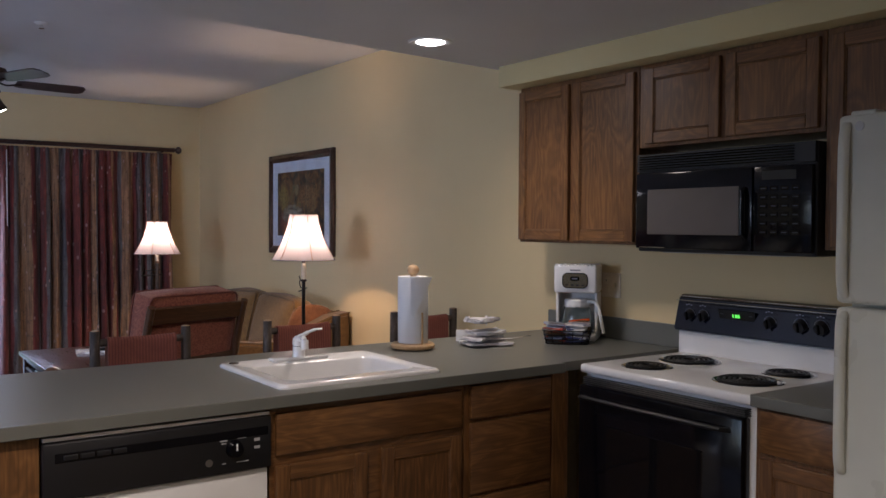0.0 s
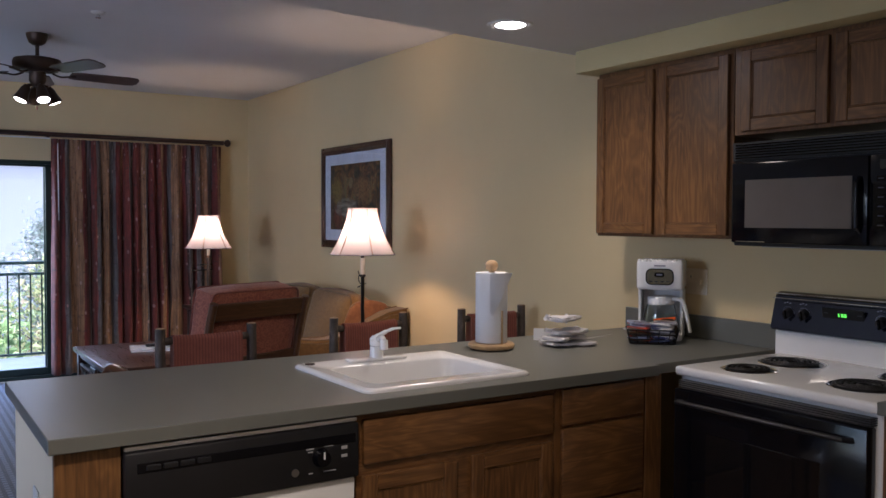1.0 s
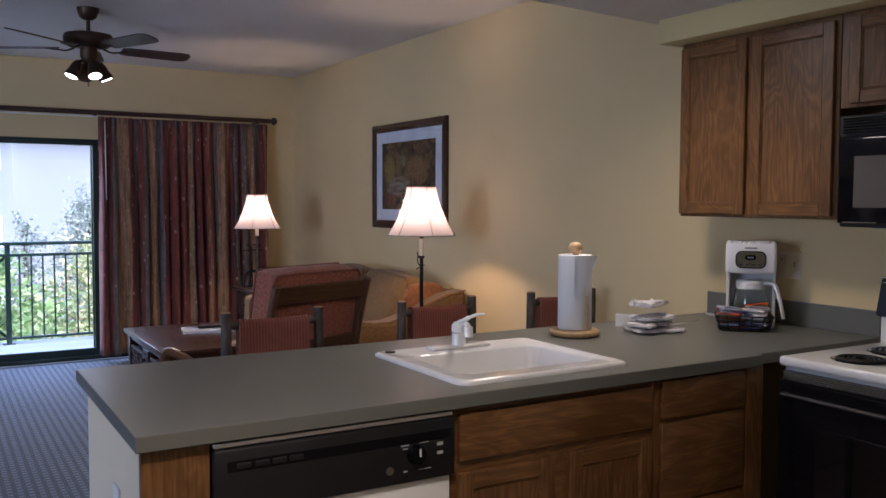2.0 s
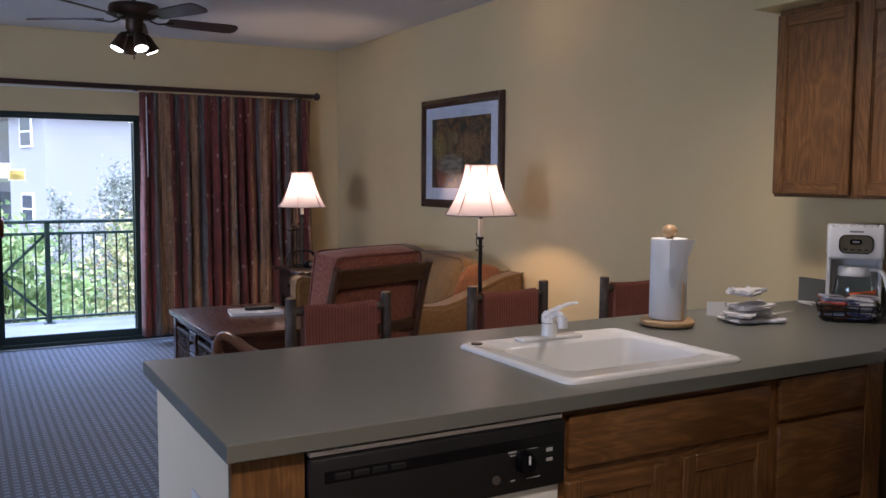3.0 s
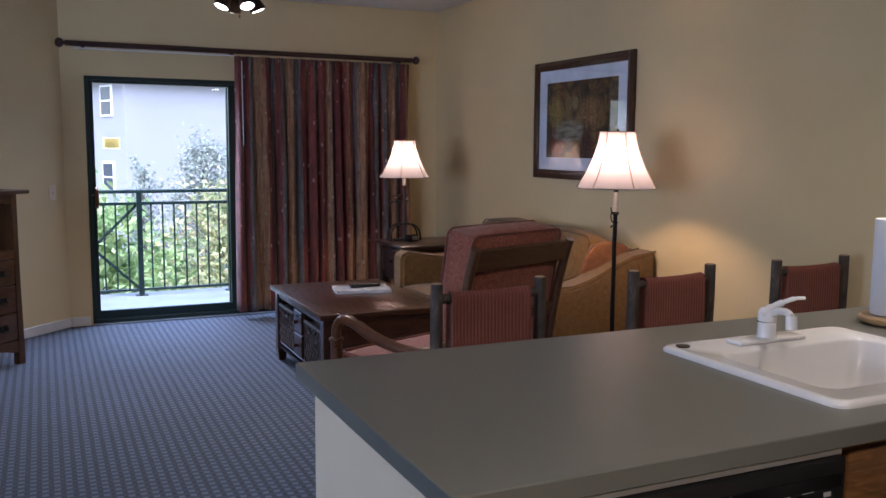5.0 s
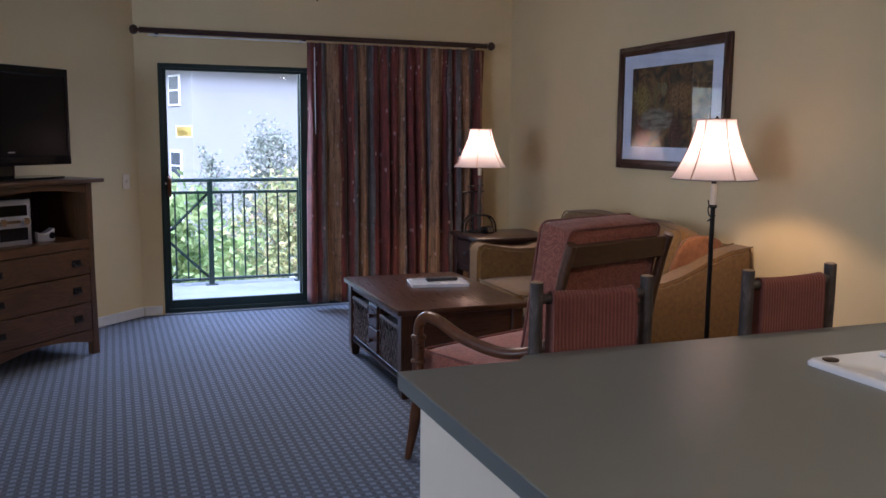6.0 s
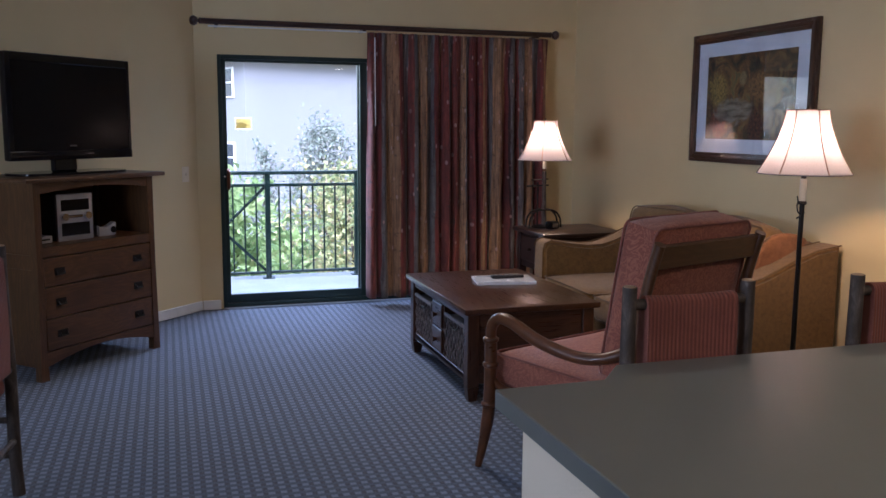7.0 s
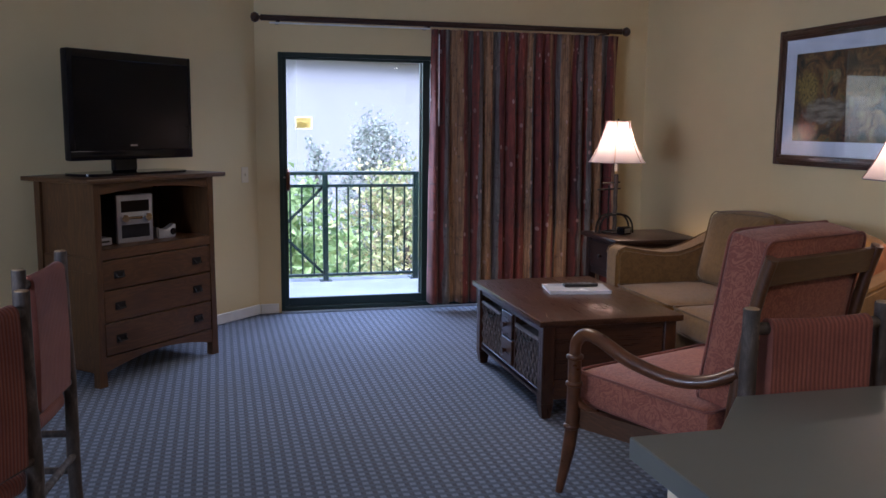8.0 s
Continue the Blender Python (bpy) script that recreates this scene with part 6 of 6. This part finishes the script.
sw = thing("light_switch", (0.508, NORTH - 0.092, 1.055), 45, "white light switch on the slanting wall", "switch")
kid("plate", (-0.035, -0.006, -0.057), (0.035, 0, 0.057), KNEE, sw, 0.003)
kid("toggle", (-0.005, -0.015, -0.011), (0.005, -0.005, 0.011), KNEE, sw, 0.002)

# ceiling fan
FX, FY = 1.495, 6.87
cf = thing("ceiling_fan", (FX, FY, HIGH), 0, "dark bronze ceiling fan with five blades and lit spot lamps", "ceiling fan")
part("canopy", lathe(B(), [(0.066, 0), (0.065, -0.018), (0.050, -0.058), (0.030, -0.072), (0.012, -0.076)][::-1], seg=28), BRONZE, cf, smooth=50)
part("downrod", rod(B(), (0, 0, -0.07), (0, 0, -0.155), 0.012), BRONZE, cf)
part("motor_housing", lathe(B(), [(0.02, -0.140), (0.030, -0.150), (0.10, -0.155), (0.140, -0.165), (0.148, -0.185), (0.146, -0.215), (0.120, -0.238), (0.06, -0.246)][::-1], seg=36), BRONZE, cf, smooth=50)
part("switch_housing", lathe(B(), [(0.05, -0.240), (0.052, -0.30), (0.040, -0.325), (0.03, -0.335)][::-1], seg=24), BRONZE, cf, smooth=50)
BLADE = wood("dark_blade_wood", (0.030, 0.016, 0.012), (0.085, 0.050, 0.038), 0, 0.4)
for k in range(5):
    m = pose(0, 0, -0.246, 0, 0, 6 + 72 * k)
    ob = part("blade_arm", sweep(B(), curve_points([(0.09, 0, 0.0), (0.14, 0, -0.016), (0.19, 0, -0.010), (0.235, 0, -0.006)]), 0.012, 8, 0.5), BRONZE, cf)
    ob.matrix_local = m
    bm = prism(B(), [(0.20, -0.045), (0.24, -0.058), (0.58, -0.066), (0.625, -0.058), (0.645, -0.03), (0.645, 0.03), (0.625, 0.058), (0.58, 0.066), (0.24, 0.058), (0.20, 0.045)], "z", -0.004, 0.004)
    ob = part("blade", bm, BLADE, cf)
    ob.matrix_local = m @ pose(0, 0, 0, -13, 0, 0)
LAMPS = []
for k in range(4):
    a = radians(-80 + 90 * k)
    d = Vector((math.cos(a), math.sin(a), 0))
    tip, end = d * 0.062 + Vector((0, 0, -0.335)), d * 0.108 + Vector((0, 0, -0.432))
    head = part("spot_lamp", sweep(B(), [tip, tip.lerp(end, 0.25), tip.lerp(end, 0.6), end], [0.018, 0.030, 0.036, 0.047], 20), BRONZE, cf, smooth=50)
    way = (end - tip).normalized()
    face = part("lamp_face", sweep(B(), [end + way * 0.0005, end + way * 0.006], [0.037, 0.026], 20), GLOW, head, "glowing lamp face")
    part("lamp_arm", sweep(B(), [Vector((0, 0, -0.315)), tip * 0.6 + Vector((0, 0, -0.128)), tip], 0.010, 8), BRONZE, head)
part("pull_chain", rod(B(), (-0.01, -0.03, -0.33), (-0.01, -0.03, -0.475), 0.002, 0.002, 6), BRONZE, cf)
part("pull_knob", lathe(B(), [(0.003, -0.49), (0.006, -0.48), (0.004, -0.468)], (-0.01, -0.03, 0), 10), COPPER, cf)
sd = thing("ceiling_sprinkler", (1.702, 6.03, HIGH), 0, "small white sprinkler plate on the ceiling", "sprinkler")
part("plate", lathe(B(), [(0.002, -0.012), (0.03, -0.010), (0.04, -0.002), (0.04, 0)], seg=24), WHITE, sd)
part("deflector", lathe(B(), [(0.002, -0.035), (0.016, -0.034), (0.006, -0.012)], seg=16), CHROME, sd)

# ---- outside ----
structure("balcony_floor", slab([-1.6, 1.52, 1.526, 4.6], [NORTH + 0.151, 10.68], -0.18, -0.012, lambda x, y: True, 0.003), CONCRETE, "pale concrete balcony floor", "balcony floor")
rl = thing("balcony_railing", (0, 10.5, -0.012), 0, "dark green metal balcony railing with thin balusters", "railing")
part("top_rail", box(B(), (-1.5, -0.03, 0.978), (4.5, 0.03, 1.012), 0.006), GREEN_METAL, rl)
part("middle_rail", box(B(), (-1.5, -0.014, 0.866), (4.5, 0.014, 0.894), 0.003), GREEN_METAL, rl)
part("bottom_rail", box(B(), (-1.5, -0.014, 0.045), (4.5, 0.014, 0.070), 0.003), GREEN_METAL, rl)
posts = [1.265 + 0.846 * k for k in range(-3, 5)]
for i, x in enumerate(posts):
    p = kid("post", (x - 0.024, -0.024, 0), (x + 0.024, 0.024, 0.978), GREEN_METAL, rl, 0.003)
    kid("foot_plate", (x - 0.055, -0.045, 0), (x + 0.055, 0.045, 0.010), GREEN_METAL, p, 0.002)
    if i == len(posts) - 1:
        break
    for k in range(1, 8):
        xb = x + 0.10575 * k
        kid("baluster", (xb - 0.0075, -0.0075, 0.07), (xb + 0.0075, 0.0075, 0.866), GREEN_METAL, rl, 0)
    if i % 2 == 0:
        for z0, z1 in ((0.07, 0.866), (0.866, 0.07)):
            part("brace", sweep(B(), [(x + 0.02, 0.016, z0), (posts[i + 1] - 0.02, 0.016, z1)], 0.013, 4), GREEN_METAL, rl)
GRASS = fabric("lawn_and_mulch", (0.045, 0.060, 0.022), (0.10, 0.11, 0.05), 1.0, 3.0, 0.3, 0.5, sheen=0)
structure("ground", box(B(), (-900, 11.2, -7.2), (900, 2200, -7.0), 0), GRASS, "lawn far below the balcony", "ground")

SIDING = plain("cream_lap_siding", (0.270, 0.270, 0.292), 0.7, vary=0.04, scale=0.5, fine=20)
TRIMW = plain("white_window_trim", (0.78, 0.78, 0.78), 0.6, scale=1)
DARKPANE = plain("dark_window_pane", (0.05, 0.06, 0.08), 0.1, relief=0)
EAVE = plain("grey_eave", (0.30, 0.27, 0.30), 0.7, scale=1)
bl = thing("apartment_building", (3.62, 40, -7.0), 0, "pale cream apartment building with lap siding", "building")


def siding(x0, x1, z0, z1, m):
    bm, z, lap = B(), z0, 0.118
    while z < z1:
        prism(bm, [(0.0, z), (0.30, z), (0.30, z + lap), (0.009, z + lap)], "x", x0, x1)
        z += lap
    bm.transform(m)
    return bm


FRONT, WING = pose(0, 0, 0, 0, 0, 22), pose(0, 0, 0, 0, 0, -68)
TOPZ = 11.18
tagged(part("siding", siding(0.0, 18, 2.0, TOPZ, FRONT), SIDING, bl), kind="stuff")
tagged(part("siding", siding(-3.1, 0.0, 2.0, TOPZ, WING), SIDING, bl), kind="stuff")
part("foundation", box(B(), (0.0, 0.02, 0.0), (18, 0.4, 2.0), 0, 1, FRONT), CONCRETE, bl)
part("foundation", box(B(), (-9.0, 0.02, 0.0), (0.0, 0.4, 2.0), 0, 1, WING), CONCRETE, bl)
part("eave", box(B(), (-0.4, -0.55, TOPZ), (18.4, 7.0, TOPZ + 0.14), 0.02, 1, FRONT), EAVE, bl)
part("eave", box(B(), (-9.4, -0.55, TOPZ - 0.004), (0.4, 3.0, TOPZ + 0.136), 0.02, 1, WING), EAVE, bl)
part("roof", prism(B(), [(-0.5, TOPZ + 0.14), (3.4, TOPZ + 1.9), (7.0, TOPZ + 0.14)], "x", -0.3, 18.3), EAVE, bl).matrix_local = FRONT
for z in (3.7, 6.35, 9.0 + 0.55):
    w_ = part("window", box(B(), (-2.05, -0.05, z), (-1.0, 0.12, z + 1.32), 0.02, 1, WING), TRIMW, bl)
    part("pane", box(B(), (-1.95, -0.07, z + 0.09), (-1.10, 0.1, z + 0.63), 0.01, 1, WING), DARKPANE, w_)
    part("pane", box(B(), (-1.95, -0.07, z + 0.70), (-1.10, 0.1, z + 1.23), 0.01, 1, WING), DARKPANE, w_)
    bay = part("bay_wall", box(B(), (-9.0, 1.0, z - 0.9), (-3.1, 1.3, z + 1.73), 0, 1, WING), SIDING, bl)
    part("balcony_door", box(B(), (-6.4, 0.93, z - 0.62), (-3.5, 1.02, z + 1.30), 0.02, 1, WING), DARKPANE, bay)
    bal = part("balcony", box(B(), (-7.2, -0.5, z - 0.92), (-3.12, 1.0, z - 0.64), 0.02, 1, WING), TRIMW, bl)
    for k in range(12):
        part("baluster", box(B(), (-7.15 + 0.36 * k, -0.48, z - 0.64), (-7.11 + 0.36 * k, -0.44, z + 0.36), 0, 1, WING), GREEN_METAL, bal)
    part("rail", box(B(), (-7.2, -0.5, z + 0.36), (-3.12, -0.42, z + 0.43), 0, 1, WING), GREEN_METAL, bal)


def leaf_material(name, stops):
    mat, n, l, s = nodes_of(name)
    geo = n.new("ShaderNodeNewGeometry")
    col = ramp(n, l, geo.outputs["Random Per Island"], stops)
    l.new(col, s.inputs["Base Color"])
    set_in(s, Roughness=0.55)
    tr, mx = n.new("ShaderNodeBsdfTranslucent"), n.new("ShaderNodeMixShader")
    l.new(col, tr.inputs[0])
    mx.inputs[0].default_value = 0.45
    l.new(s.outputs[0], mx.inputs[1])
    l.new(tr.outputs[0], mx.inputs[2])
    l.new(mx.outputs[0], n["Material Output"].inputs["Surface"])
    return mat


TRUNK = plain("grey_tree_bark", (0.10, 0.085, 0.07), 0.9, vary=0.4, scale=20, fine=60, relief=0.8)
LEAF_GREEN = leaf_material("broad_green_leaves", [(0.0, (0.15, 0.24, 0.09)), (0.5, (0.34, 0.47, 0.19)), (1.0, (0.52, 0.60, 0.28))])
LEAF_YELLOW = leaf_material("yellowing_leaves", [(0.0, (0.18, 0.24, 0.12)), (0.4, (0.42, 0.46, 0.22)), (0.8, (0.64, 0.58, 0.30)), (1.0, (0.36, 0.26, 0.19))])
LEAF_GREY = leaf_material("grey_green_leaves", [(0.0, (0.22, 0.25, 0.21)), (0.6, (0.38, 0.43, 0.37)), (1.0, (0.50, 0.46, 0.42))])


def tree(place, height, spread, leaf, count, material, label, seed, low=0.25, point=1.0):
    """A tapered trunk, limbs and twigs, with leaves set round the twig ends."""
    rnd = random.Random(seed)
    t = thing("tree", place, rnd.uniform(0, 360), label, "tree", "trees behind the balcony")
    bm = sweep(B(), [(0.05 * spread * math.sin(k * 0.9 + seed), 0.05 * spread * math.cos(k * 0.7), height * 0.93 * k / 8) for k in range(9)], [0.018 * height * (1 - 0.095 * k) for k in range(9)], 8)
    part("trunk", bm, TRUNK, t)
    bm, tips = B(), []
    for k in range(34):
        h = low + (0.97 - low) * (k + rnd.random()) / 34
        reach = spread * (1 - ((h - low) / (1 - low)) ** (1.6 / point)) ** 0.75 * rnd.uniform(0.55, 1.1) + 0.08 * spread
        a = k * 2.4 + rnd.uniform(-0.5, 0.5)
        base = Vector((0, 0, height * h * 0.92))
        tip = Vector((reach * math.cos(a), reach * math.sin(a), height * h + reach * rnd.uniform(0.1, 0.45)))
        mid = base.lerp(tip, 0.55) + Vector((0, 0, 0.06 * reach))
        sweep(bm, [base, mid, tip], [0.006 * height * (1.1 - h), 0.004 * height * (1.1 - h), 0.004], 5)
        for q in range(7):
            tips.append((base.lerp(tip, rnd.uniform(0.35, 1.05)) + Vector([rnd.gauss(0, 0.10 * spread) for _ in range(3)]), rnd.uniform(0.10, 0.22) * spread))
    part("limbs", bm, TRUNK, t)
    verts, faces = [], []
    for k in range(count):
        c, s = tips[rnd.randrange(len(tips))]
        p = c + Vector([rnd.gauss(0, s * 0.6) for _ in range(3)])
        u = Vector([rnd.gauss(0, 1) for _ in range(3)]).normalized()
        w = u.cross(Vector([rnd.gauss(0, 1) for _ in range(3)])).normalized()
        z = leaf * rnd.uniform(0.6, 1.3)
        n0 = len(verts)
        bend = u.cross(w) * z * 0.25
        verts += [p - u * z, p + w * z * 0.55 + bend, p + u * z, p - w * z * 0.55 + bend]
        faces += [(n0, n0 + 1, n0 + 2), (n0, n0 + 2, n0 + 3)]
    me = bpy.data.meshes.new("crown")
    me.from_pydata(verts, [], faces)
    me.materials.append(material)
    crown = new("crown", me)
    crown.parent = t
    tagged(crown, kind="stuff")
    return t


tree((1.02, 14.6, -7), 7.95, 1.5, 0.085, 5200, LEAF_GREEN, "tree with broad bright green leaves", 1, 0.45, 0.8)
tree((3.25, 16.5, -7), 7.75, 1.9, 0.060, 9000, LEAF_YELLOW, "tree with small yellowing autumn leaves", 2, 0.40, 0.8)
tree((4.95, 15.5, -7), 7.3, 1.7, 0.065, 5000, LEAF_YELLOW, "tree with yellow-green autumn leaves", 3, 0.40, 0.8)
tree((3.86, 22.5, -7), 8.80, 1.45, 0.055, 9000, LEAF_GREY, "grey-green tree thinning towards its top", 4, 0.35, 1.5)
tree((2.32, 21, -7), 8.35, 0.8, 0.055, 2600, LEAF_GREY, "pale thin tree behind the broad-leaved one", 5, 0.40, 1.3)
tree((6.05, 22, -7), 8.9, 1.3, 0.07, 5000, LEAF_GREEN, "dark green tree beside the building", 6, 0.35, 1.5)
tree((-1.0, 16, -7), 7.9, 1.7, 0.085, 4200, LEAF_GREEN, "green leafy tree below the balcony", 7, 0.45, 0.8)
tree((2.25, 19, -7), 6.6, 2.0, 0.080, 4200, LEAF_GREEN, "low green tree under the balcony's level", 8, 0.35, 0.8)
